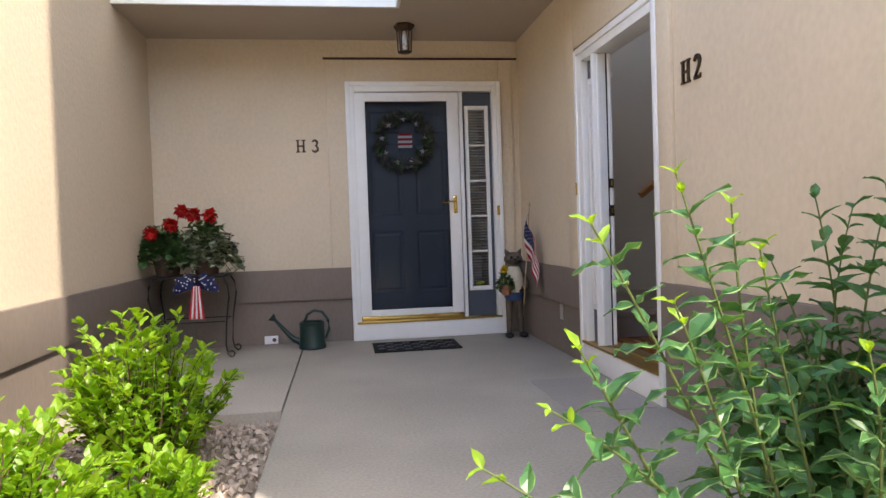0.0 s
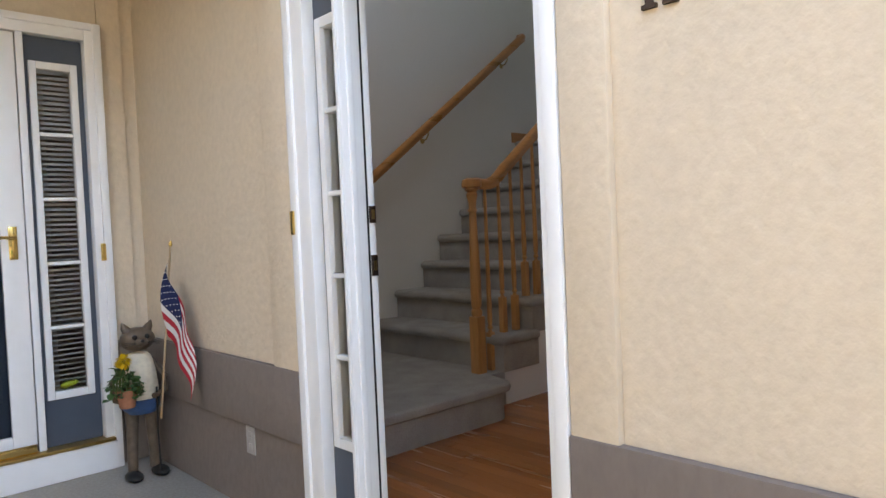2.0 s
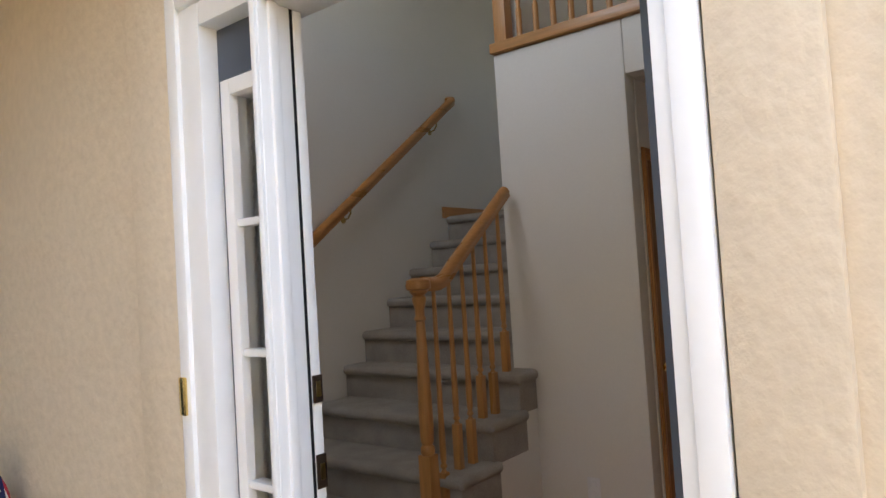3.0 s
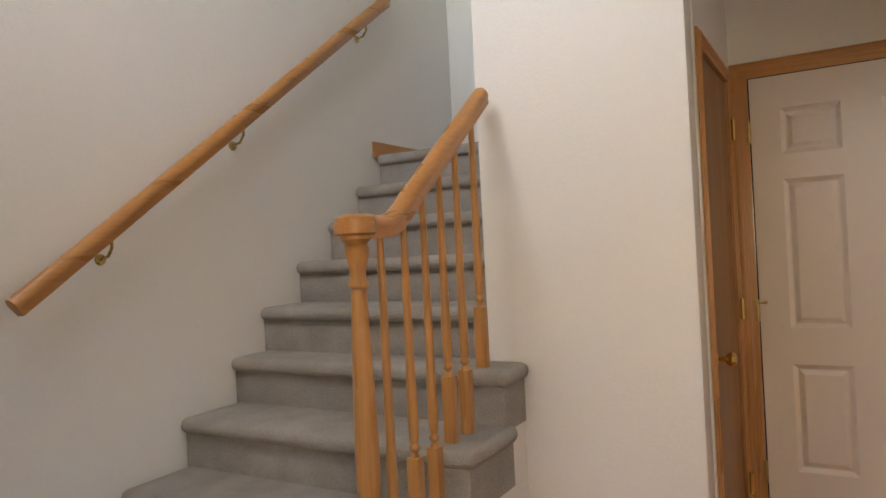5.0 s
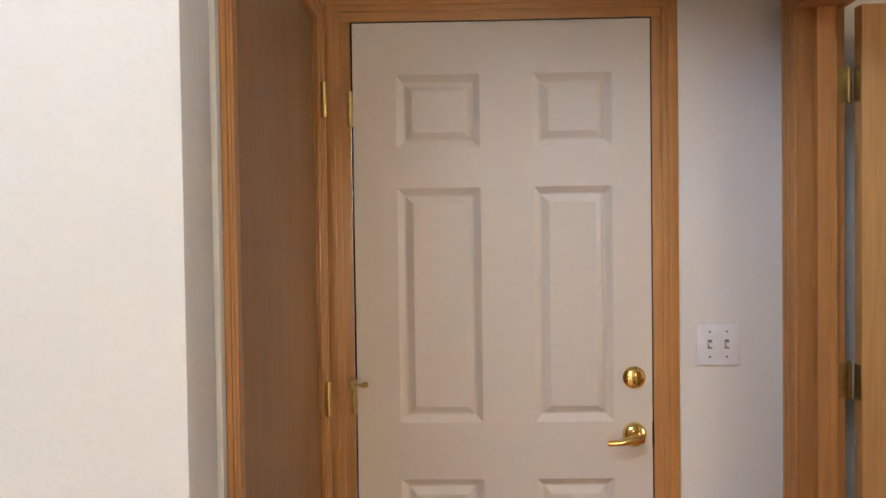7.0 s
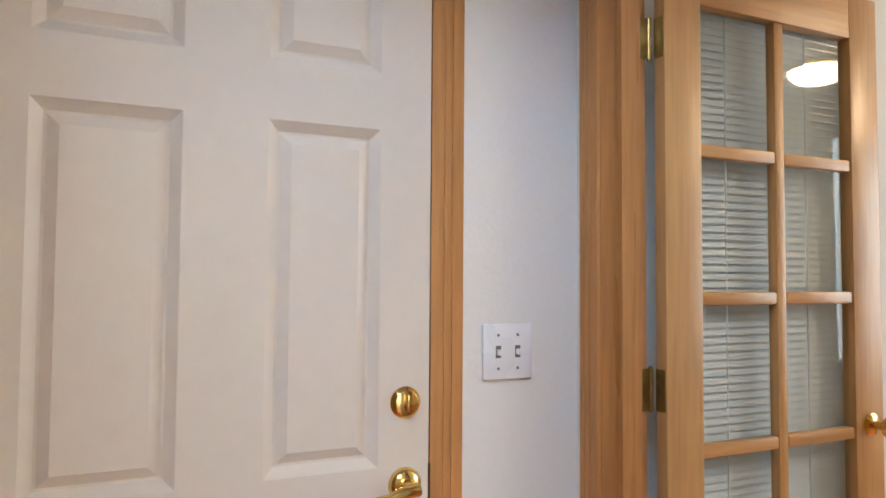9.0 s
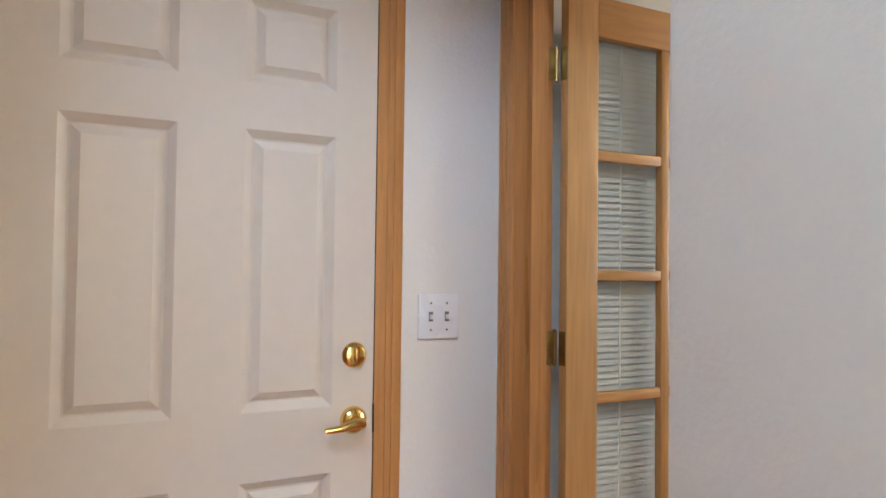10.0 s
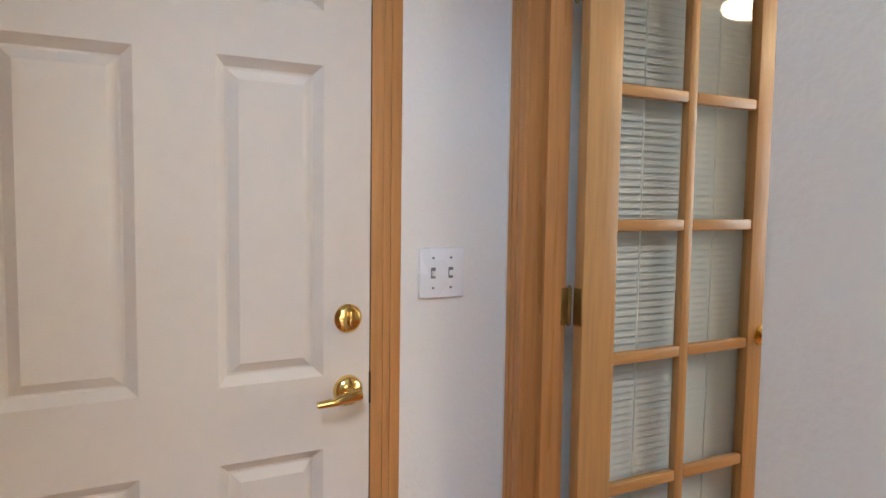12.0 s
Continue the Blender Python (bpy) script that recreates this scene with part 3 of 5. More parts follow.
# baseboards and casings in oak
structure("baseboard", block((STAIR_E - 0.014, 4.88, FLOOR, STAIR_E - 0.001, 5.50, FLOOR + 0.08), bevel=0.003), OAK_H, "honey oak baseboard under the white wall", "baseboard")
structure("baseboard_hall_south", block((2.3, 3.896, FLOOR, 3.60, 3.909, FLOOR + 0.08), bevel=0.003), OAK_X, "honey oak baseboard", "baseboard")
structure("baseboard_switch_wall", block((4.506, 3.70, FLOOR, 4.519, 3.86, FLOOR + 0.08), bevel=0.003), OAK_H, "short honey oak baseboard", "baseboard")


def casing(name, axis, a0, a1, top, face, n, width=0.071, mats=(OAK, OAK_H), reveal=0.13):
    """Oak casing with three profile steps, and its jambs. axis 'x' or 'y'; face: the wall's face; n: sign of the side the casing stands on."""
    root = thing(name, (0, 0, 0), "honey oak door casing with a moulded profile", "door casing", kind="structure")
    def rect(a, b, lo, hi, d0, d1):
        d0, d1 = sorted((face + n * d0, face + n * d1))
        return (a, d0, lo, b, d1, hi) if axis == "x" else (d0, a, lo, d1, b, hi)
    w = width
    steps = [(0, 1, 0.010), (0.12, 0.62, 0.014), (0.18, 0.40, 0.018)]
    for side in (0, 1):
        boxes = []
        for f0, f1, d in steps:
            p, q = (a0 - w + w * f0, a0 - w + w * f1) if side == 0 else (a1 + w - w * f1, a1 + w - w * f0)
            boxes.append(rect(p, q, FLOOR, top + w * (1 - f0) - 0.0005, 0.001, d))
        part("side_casing", block(*boxes, bevel=0.0015), mats[0], root)
    boxes = []
    for f0, f1, d in steps:
        boxes.append(rect(a0 - w * (1 - f0) + 0.001, a1 + w * (1 - f0) - 0.001, top + w * (1 - f1), top + w * (1 - f0), 0.001, d + 0.0008))
    part("head_casing", block(*boxes, bevel=0.0015), mats[1], root)
    if reveal:
        for p, q in ((a0 - 0.02, a0), (a1, a1 + 0.02)):
            part("jamb", block(rect(p, q, FLOOR, top, 0.0, -reveal)), mats[0], root)
        part("head_jamb", block(rect(a0 - 0.02, a1 + 0.02, top, top + 0.02, 0.0, -reveal)), mats[1], root)
    return root


casing("trim_garage_door", "y", 3.976, 4.797, 2.055, 4.52, -1)
casing("trim_closet_door", "x", 3.735, 4.385, 2.03, 4.87, -1, 0.06, (OAK, OAK_X), 0.1)
fc = casing("trim_study_door", "x", 3.74, 4.435, 2.045, 3.62, 1, 0.062, (OAK, OAK_X), 0.12)
part("door_stop", block((4.415, 3.53, FLOOR, 4.434, 3.58, 2.044)), OAK, fc)

# ---- doors indoors ----
g = thing("door_3", (4.5, 4.39, FLOOR), "closed cream six-panel door with brass deadbolt and lever", "door", kind="structure")
GX, GY, GZ, GH = 4.503, 3.982, FLOOR + 0.012, 1.917
rows = ((0.20, 0.665), (0.822, 1.467), (1.575, 1.775))
six = [(a0, a1, h0, h1) for a0, a1 in ((0.104, 0.318), (0.462, 0.69)) for h0, h1 in rows]
DRINGS = [(0.003, -0.002), (0.019, -0.014), (0.024, -0.014), (0.043, -0.003), (0.045, -0.003)]
part("door_leaf", panelled((GX, GY, GZ), (0, 1, 0), (-1, 0, 0), 0.808, GH, 0.04, six, DRINGS), DOORPAINT, g, smooth=None)
part("weatherstrip", block((4.512, 3.977, GZ, 4.53, 3.981, 2.054), (4.512, 4.791, GZ, 4.53, 4.796, 2.054), (4.512, 3.977, 2.050, 4.53, 4.796, 2.0545)), RUBBER, g, "black weatherstrip")
for z in (1.815, 1.03, 0.32):
    bm = tube(bmesh.new(), [(4.494, 4.797, z - 0.047), (4.494, 4.797, z + 0.047)], 0.0085, 10)
    part("hinge", bm, OLDBRASS, g, "brass hinge")
bm = turned(bmesh.new(), [(0.031, 0), (0.031, 0.004), (0.024, 0.012), (0.022, 0.013)], (GX, 4.032, 1.074), (-1, 0, 0), 28)
part("deadbolt", bm, BRASS, g, "polished brass deadbolt")
bm = block((GX - 0.026, 4.0285, 1.058, GX - 0.012, 4.0355, 1.091), bevel=0.002)
part("thumb_turn", bm, BRASS, g, "polished brass thumb turn")
bm = turned(bmesh.new(), [(0.033, 0), (0.033, 0.005), (0.026, 0.014), (0.014, 0.018), (0.012, 0.045)], (GX, 4.032, 0.918), (-1, 0, 0), 28)
tube(bm, [(GX - 0.047, 4.022, 0.919), (GX - 0.053, 4.05, 0.918), (GX - 0.054, 4.082, 0.911), (GX - 0.051, 4.116, 0.908)], 0.01, 10, [0.013, 0.012, 0.009, 0.007])
part("lever_handle", bm, BRASS, g, "polished brass lever handle")
part("latch_plate", block((GX - 0.001, 3.9785, 0.883, GX + 0.02, 3.983, 0.953)), BRONZE, g, "dark latch plate")
bm = tube(bmesh.new(), [(4.495, 4.805, 1.066), (4.47, 4.775, 1.066), (4.455, 4.762, 1.07)], 0.004, 6)
turned(bm, [(0.006, -0.008), (0.008, 0), (0.006, 0.008)], (4.455, 4.762, 1.07), (0, -1, 0.1), 10)
turned(bm, [(0.010, -0.012), (0.010, 0.012)], (4.492, 4.803, 1.066), (0, 0, 1), 10)
part("hinge_stop", bm, OLDBRASS, g, "small brass hinge-pin door stop")

c = thing("door_4", (4.06, 4.88, FLOOR), "closed brown oak veneer closet door with a brass knob", "door", kind="structure")
part("door_leaf", block((3.738, 4.873, FLOOR + 0.01, 4.382, 4.91, 2.027), bevel=0.002), VENEER, c)
part("door_knob", turned(bmesh.new(), [(0.022, 0), (0.022, 0.004), (0.009, 0.010), (0.009, 0.03), (0.023, 0.042), (0.025, 0.055), (0.018, 0.066), (0.004, 0.07)], (3.80, 4.873, 0.93), (0, -1, 0), 20), BRASS, c, "polished brass knob")
for z in (1.82, 1.05, 0.3):
    part("hinge", tube(bmesh.new(), [(4.386, 4.847, z - 0.045), (4.386, 4.847, z + 0.045)], 0.009, 10), BRASS, c, "brass hinge")

# glazed door, swung into the study: leaf y 3.478 to 2.77 at x 4.40
f = thing("door_5", (4.42, 3.12, FLOOR), "open varnished pine door with ten glass panes", "door", kind="structure")
FX0, FX1 = 4.397, 4.430
zs = [0.265, 0.600, 0.937, 1.272, 1.603, 1.930]
part("stile", block((FX0, 3.374, 0.14, FX1, 3.478, 2.042), bevel=0.003), PINE, f)
part("stile", block((FX0, 2.770, 0.14, FX1, 2.874, 2.042), bevel=0.003), PINE, f)
part("top_rail", block((FX0 + 0.0005, 2.874, 1.930, FX1 - 0.0005, 3.374, 2.042), bevel=0.003), PINE_H, f)
part("bottom_rail", block((FX0 + 0.0005, 2.874, 0.14, FX1 - 0.0005, 3.374, 0.265), bevel=0.003), PINE_H, f)
part("muntin", block((FX0 + 0.003, 3.108, 0.265, FX1 - 0.003, 3.140, 1.930), bevel=0.007), PINE, f)
for z in zs[1:-1]:
    for y0, y1 in ((2.874, 3.108), (3.140, 3.374)):
        part("muntin", block((FX0 + 0.003, y0, z - 0.015, FX1 - 0.003, y1, z + 0.015), bevel=0.007), PINE_H, f)
for z0, z1 in zip(zs, zs[1:]):
    for y0, y1 in ((2.876, 3.106), (3.142, 3.372)):
        p = part("pane", sheet("x", 4.415, y0, y1, z0, z1), PANE, f, smooth=None)
        p.visible_shadow = False
for z in (1.845, 1.076, 0.34):
    bm = tube(bmesh.new(), [(4.436, 3.488, z - 0.046), (4.436, 3.488, z + 0.046)], 0.0065, 10)
    for q in (-0.05, 0.046):
        turned(bm, [(0.003, 0), (0.005, 0.002), (0.003, 0.004)], (4.436, 3.488, z + q), sides=10)
    h = part("hinge", bm, OLDBRASS, f, "brass butt hinge")
    part("hinge_leaf", block((4.4325, 3.492, z - 0.045, 4.4345, 3.532, z + 0.045), bevel=0.0006), DARKBRASS, h, "tarnished leaf")
    part("hinge_leaf", block((4.399, 3.4782, z - 0.045, 4.428, 3.4805, z + 0.045), bevel=0.0006), DARKBRASS, h, "tarnished leaf")
part("door_knob", turned(bmesh.new(), [(0.028, 0), (0.028, 0.004), (0.010, 0.010), (0.010, 0.03), (0.025, 0.042), (0.027, 0.055), (0.018, 0.066), (0.004, 0.07)], (FX0, 2.82, 0.955), (-1, 0, 0), 20), BRASS, f, "polished brass knob")
bl = thing("window_blind", (4.449, 3.12, 0.2), "white mini blind hanging on the glazed door", "blind")
part("headrail", block((4.435, 2.81, 1.96, 4.462, 3.44, 1.99)), BLIND, bl)
blind(bl, "y", 2.815, 3.435, 4.449, 0.215, 1.958, 1, 1.15, 0.0185)
for y in (3.26, 2.99):
    part("ladder_cord", tube(bmesh.new(), [(4.437, y, 0.22), (4.437, y, 1.962)], 0.0022, 5), BLIND, bl)

# switch plate on the wall between the doors
s = thing("light_switch", (4.52, 3.77, 1.12), "white double toggle switch plate on the wall", "light switch")
part("plate", block((4.5125, 3.741, 1.104, 4.5195, 3.857, 1.219), bevel=0.003), PLASTIC, s)
for y in (3.776, 3.822):
    part("slot", block((4.5115, y - 0.006, 1.149, 4.513, y + 0.006, 1.174)), SCREW, s)
    part("toggle", block((4.502, y - 0.004, 1.155, 4.513, y + 0.004, 1.167), bevel=0.001), PLASTIC, s)
    for z in (1.127, 1.196):
        part("screw", turned(bmesh.new(), [(0.003, 0), (0.003, 0.002)], (4.5128, y, z), (-1, 0, 0), 8), SCREW, s)

# ---- stairs ----
RISE = 0.2025
stair = thing("staircase", (2.6, 6.1, FLOOR), "carpeted staircase with rounded grey treads and a wide starting step", "staircase", kind="structure")
NOSE = [2.77, 3.05, 3.33, 3.52, 3.78, 4.04, 4.30, 4.53]     # nose of each tread over the starting step


def carpet_tread(x0, x1, y0, y1, top, thick=0.062):
    """A padded tread, rolled over on its nose and its open end."""
    bm = block((x0, y0, top - thick, x1, y1, top))
    bmesh.ops.bevel(bm, geom=bm.edges[:], offset=0.0285, segments=5, affect="EDGES", profile=0.5)
    return bm


for k, x in enumerate(NOSE):
    top = FLOOR + RISE * (k + 2) + 0.012
    back = NOSE[k + 1] + 0.09 if k + 1 < len(NOSE) else 5.5
    y1 = RAILWALL - 0.002
    if k < 3:                                  # open to the hall on one side
        x1 = min(back, STAIR_E - 0.002)
        part("tread", carpet_tread(x, x1, STAIR_W - 0.034, y1, top), CARPET, stair, smooth=50)
        part("riser", block((x + 0.036, STAIR_W - 0.007, top - RISE - 0.02, x1 - 0.001, y1, top - 0.03), bevel=0.006), CARPET, stair)
        if back > STAIR_E:
            part("tread", carpet_tread(STAIR_E - 0.06, back, 5.657, y1, top - 0.001), CARPET, stair, smooth=50)
    else:
        part("tread", carpet_tread(x, back, 5.657, y1, top), CARPET, stair, smooth=50)
        part("riser", block((x + 0.036, 5.658, top - RISE - 0.02, back - 0.01, y1, top - 0.03), bevel=0.004), CARPET, stair)
# starting step: front along y 5.28, rounded corner by the newel
T1 = FLOOR + RISE
start = [(1.325, 5.30), (2.50, 5.28)] + [(2.56 + 0.11 * math.cos(radians(a)), 5.39 + 0.11 * math.sin(radians(a))) for a in range(-80, 1, 16)] + [(2.69, 5.515), (2.86, 5.52), (2.86, RAILWALL - 0.002), (1.325, RAILWALL - 0.002)]
bm = bmesh.new()
cx, cy = 2.1, 6.1
levels = [(T1, -0.014), (T1 - 0.008, -0.004), (T1 - 0.026, 0.0), (T1 - 0.044, -0.004), (T1 - 0.054, -0.02), (T1 - 0.056, -0.03), (FLOOR, -0.03)]
rings = []
for z, grow in levels:
    ring = []
    for x, y in start:
        front = 1 if y < 5.5 else 0
        ring.append(bm.verts.new((x + (grow if front and x > 2.5 else 0), y - (grow if front else 0), z)))
    rings.append(ring)
for u, v in zip(rings, rings[1:]):
    for i in range(len(u)):
        bm.faces.new((u[i], v[i], v[(i + 1) % len(u)], u[(i + 1) % len(u)]))
bm.faces.new(rings[0])
bmesh.ops.recalc_face_normals(bm, faces=bm.faces[:])
part("starting_step", bm, CARPET, stair, smooth=35)
# closed white side under the treads
boxes = []
for k in range(3):
    boxes.append((NOSE[k] + 0.05, STAIR_W, FLOOR, min(NOSE[k + 1] + 0.05, STAIR_E - 0.001) if k < 2 else STAIR_E - 0.001, STAIR_W + 0.1, FLOOR + RISE * (k + 2) - 0.056))
part("stringer", block(*boxes), DRYWALL, stair, "white painted closed side", smooth=None)
rail = thing("balustrade", (2.72, 5.59, T1), "honey oak balustrade with turned balusters and a curved rail", "railing")
NX, NY = 2.685, 5.60
newel = block((NX - 0.034, NY - 0.034, T1, NX + 0.034, NY + 0.034, T1 + 0.34), bevel=0.005)
part("newel_base", newel, OAK, rail)
prof = [(0.036, 0.34), (0.041, 0.352), (0.041, 0.372), (0.030, 0.385), (0.038, 0.40), (0.040, 0.43), (0.041, 0.50), (0.038, 0.65), (0.031, 0.84), (0.027, 0.93), (0.026, 0.955), (0.034, 0.962), (0.034, 0.972), (0.027, 0.98), (0.028, 1.01), (0.040, 1.05), (0.042, 1.065), (0.033, 1.075), (0.052, 1.09), (0.052, 1.10)]
part("newel_shaft", turned(bmesh.new(), [(r * 0.82, h) for r, h in prof], (NX, NY, T1), sides=24), OAK, rail)


def rail_bar(bm, pts, w=0.029, h=0.028):
    """A moulded handrail section swept along points."""
    sec = [(-0.7, -1), (0.7, -1), (0.8, -0.35), (1, -0.1), (1, 0.45), (0.7, 0.9), (0.25, 1.08), (-0.25, 1.08), (-0.7, 0.9), (-1, 0.45), (-1, -0.1), (-0.8, -0.35)]
    rings = []
    pts = [Vector(p) for p in pts]
    for i, p in enumerate(pts):
        d = (pts[min(i + 1, len(pts) - 1)] - pts[max(i - 1, 0)]).normalized()
        a = d.cross(Vector((0, 0, 1))).normalized()
        c = a.cross(d)
        rings.append([bm.verts.new(p + a * w * s + c * h * t) for s, t in sec])
    m = len(sec)
    for u, v in zip(rings, rings[1:]):
        for k in range(m):
            bm.faces.new((u[k], u[(k + 1) % m], v[(k + 1) % m], v[k]))
    bm.faces.new(rings[0][::-1])
    bm.faces.new(rings[-1])
    bmesh.ops.recalc_face_normals(bm, faces=bm.faces[:])
    return bm


CAPZ = T1 + 1.128
part("newel_cap", turned(bmesh.new(), [(0.050, 1.10), (0.058, 1.106), (0.060, 1.125), (0.055, 1.148), (0.03, 1.158)], (NX, NY, T1), sides=28), OAK_X, rail)
curve = [(NX + 0.03, CAPZ), (NX + 0.09, CAPZ - 0.006), (NX + 0.14, CAPZ - 0.003), (NX + 0.185, CAPZ + 0.012), (NX + 0.23, CAPZ + 0.042), (NX + 0.28, CAPZ + 0.085)]
x0, z0 = curve[-1]
curve += [(x0 + (3.49 - x0) * k / 6, z0 + (1.935 - z0) * k / 6) for k in range(1, 7)]
part("handrail", rail_bar(bmesh.new(), [(x, NY, z) for x, z in curve], 0.029, 0.032), OAK_X, rail)


def rail_height(x):
    for (xa, za), (xb, zb) in zip(curve, curve[1:]):
        if xa <= x <= xb:
            return za + (zb - za) * (x - xa) / (xb - xa) - 0.02
    return CAPZ - 0.02


for k, (x, step) in enumerate(((2.795, 1), (2.917, 2), (3.032, 2), (3.142, 3), (3.257, 3), (3.392, 4))):
    z0, z1 = FLOOR + RISE * step, rail_height(x)
    h = z1 - z0
    b = block((x - 0.019, NY - 0.019, z0, x + 0.019, NY + 0.019, z0 + 0.23), bevel=0.003)
    turned(b, [(0.017, 0.228), (0.009, 0.245), (0.017, 0.255), (0.017, 0.262), (0.011, 0.272), (0.015, 0.29), (0.0165, 0.34), (0.014, 0.5), (0.0105, h - 0.05), (0.0095, h)], (x, NY, z0), sides=14)
    part("baluster", b, OAK, rail)

wr = thing("wall_handrail", (2.5, RAILWALL, 1.2), "honey oak handrail on the white stair wall", "handrail")
pts = [(2.40, RAILWALL - 0.075, 1.245), (2.5, RAILWALL - 0.075, 1.317), (4.56, RAILWALL - 0.075, 2.83), (4.63, RAILWALL - 0.07, 2.875), (4.65, RAILWALL - 0.03, 2.885), (4.65, RAILWALL - 0.002, 2.885)]
part("rail", rail_bar(bmesh.new(), [(x, y, z + 0.010) for x, y, z in pts], 0.026, 0.033), OAK_X, wr)
for x in (2.75, 3.42, 4.4):
    z = 1.317 + (x - 2.5) * 0.7345
    bm = tube(bmesh.new(), [(x, RAILWALL - 0.002, z - 0.10), (x, RAILWALL - 0.05, z - 0.09), (x, RAILWALL - 0.075, z - 0.06), (x, RAILWALL - 0.075, z - 0.022)], 0.006, 8)
    turned(bm, [(0.022, 0), (0.02, 0.006)], (x, RAILWALL - 0.001, z - 0.10), (0, -1, 0), 14)
    part("bracket", bm, OLDBRASS, wr, "brass bracket")
sk = structure("stair_skirting", prism(bmesh.new(), [(4.50, 1.94), (5.49, 1.94), (5.49, 2.03), (4.50, 2.03)], (0, RAILWALL - 0.016, 0), (1, 0, 0), (0, 0, 1), (0, 0.014, 0)), OAK_X, "honey oak skirting at the stair head", "baseboard")

# balustrade of the upper landing, over the white wall
ub = thing("landing_balustrade", (3.6, 4.5, 2.74), "honey oak balustrade of the upper landing", "railing")
part("bottom_trim", block((STAIR_E - 0.03, 3.3, 2.742, 3.68, 5.66, 2.80), bevel=0.005), OAK_H, ub)
part("end_post", block((3.56, 5.57, 2.80, 3.64, 5.65, 3.75), bevel=0.005), OAK, ub)
part("rail", rail_bar(bmesh.new(), [(3.6, 5.6, 3.68), (3.6, 3.3, 3.68)], 0.03, 0.03), OAK_H, ub)
for k in range(20):
    y = 5.50 - 0.11 * k
    part("baluster", turned(bmesh.new(), [(0.017, 0), (0.017, 0.18), (0.010, 0.2), (0.016, 0.24), (0.010, 0.86)], (3.6, y, 2.80), sides=10), OAK, ub)

# lamp of the study, seen mirrored in the panes
lamp = thing("ceiling_light", (3.2, 1.35, 2.42), "round frosted glass ceiling light with a brass rim", "ceiling light")
GLOW = bpy.data.materials.new("lit_frosted_glass")
GLOW.use_nodes = True
GLOW.node_tree.nodes["Principled BSDF"].inputs["Emission Color"].default_value = (1.0, 0.72, 0.42, 1)
GLOW.node_tree.nodes["Principled BSDF"].inputs["Emission Strength"].default_value = 2.4
part("rim", turned(bmesh.new(), [(0.15, 0), (0.155, -0.02), (0.14, -0.03)], (3.2, 1.35, 2.42)), BRASS, lamp)
part("bowl", turned(bmesh.new(), [(0.138, -0.03), (0.13, -0.06), (0.10, -0.085), (0.05, -0.10), (0.005, -0.104)], (3.2, 1.35, 2.42)), GLOW, lamp, "glowing frosted bowl")


# ---- things on the porch ----
RED = surface("flag_red", (0.42, 0.03, 0.045), 0.8, 0, 0.2, 200, 8, 0.12, 0.2, 0.001)
FLAGWHITE = surface("flag_white", (0.72, 0.70, 0.68), 0.8, 0, 0.2, 200, 8, 0.08, 0.2, 0.001)
NAVY = surface("flag_navy", (0.02, 0.026, 0.085), 0.8, 0, 0.2, 200, 8, 0.15, 0.2, 0.001)
WOODPOLE = surface("pale_dowel", (0.45, 0.32, 0.19), 0.6, 0, 0.3, 60, 8, 0.2, 0.1, 0.001)
TERRA = surface("terracotta", (0.34, 0.15, 0.085), 0.85, 0, 0.3, 50, 6, 0.2, 0.3, 0.003)
DARKPOT = surface("dark_clay", (0.09, 0.055, 0.04), 0.7, 0, 0.3, 50, 6, 0.25, 0.3, 0.003)
GREENPLASTIC = surface("dark_green_plastic", (0.008, 0.030, 0.027), 0.42, 0, 0.5, 40, 5, 0.2, 0.1, 0.002)
PETAL = surface("red_petals", (0.52, 0.012, 0.012), 0.6, 0, 0.3, 60, 9, 0.3, 0.2, 0.002, island=0.6)
DARKPETAL = surface("dark_petals", (0.02, 0.01, 0.016), 0.6, 0, 0.3, 60, 9, 0.3, 0.2, 0.002)
YELLOW = surface("yellow_petals", (0.75, 0.52, 0.02), 0.6, 0, 0.3, 60, 9, 0.2, 0.2, 0.002)
CATFUR = surface("painted_metal_cat", (0.115, 0.085, 0.06), 0.55, 0.2, 0.5, 30, 6, 0.45, 0.3, 0.004)
CATSHIRT = surface("cream_painted_metal", (0.62, 0.54, 0.40), 0.6, 0, 0.4, 40, 6, 0.2, 0.2, 0.003)
CATBLUE = surface("blue_painted_metal", (0.03, 0.07, 0.17), 0.5, 0, 0.5, 40, 6, 0.3, 0.2, 0.003)
LEAF_GERANIUM = leafy("geranium_leaves", (0.045, 0.11, 0.035), 0.5, 0.25)
LEAF_GREY = leafy("silver_leaves", (0.16, 0.20, 0.14), 0.4, 0.2)
LEAF_HEDGE = leafy("bright_shrub_leaves", (0.14, 0.29, 0.014), 0.45, 0.42)
LEAF_WIDE = leafy("broad_shrub_leaves", (0.048, 0.145, 0.042), 0.45, 0.25)
# paler green for the sun's highlight along leaf margins
LEAF_GLINT = leafy("sunlit_leaf_margin", (0.16, 0.28, 0.10), 0.3, 0.2)
LEAF_TIP = leafy("young_yellow_leaves", (0.21, 0.37, 0.025), 0.35, 0.42)
STEM = surface("green_stem", (0.09, 0.12, 0.035), 0.6, 0, 0.3, 60, 6, 0.3, 0.2, 0.002)
TWIG = surface("brown_twig", (0.10, 0.065, 0.04), 0.85, 0, 0.2, 60, 6, 0.3, 0.3, 0.003)
rng = random.Random(7)


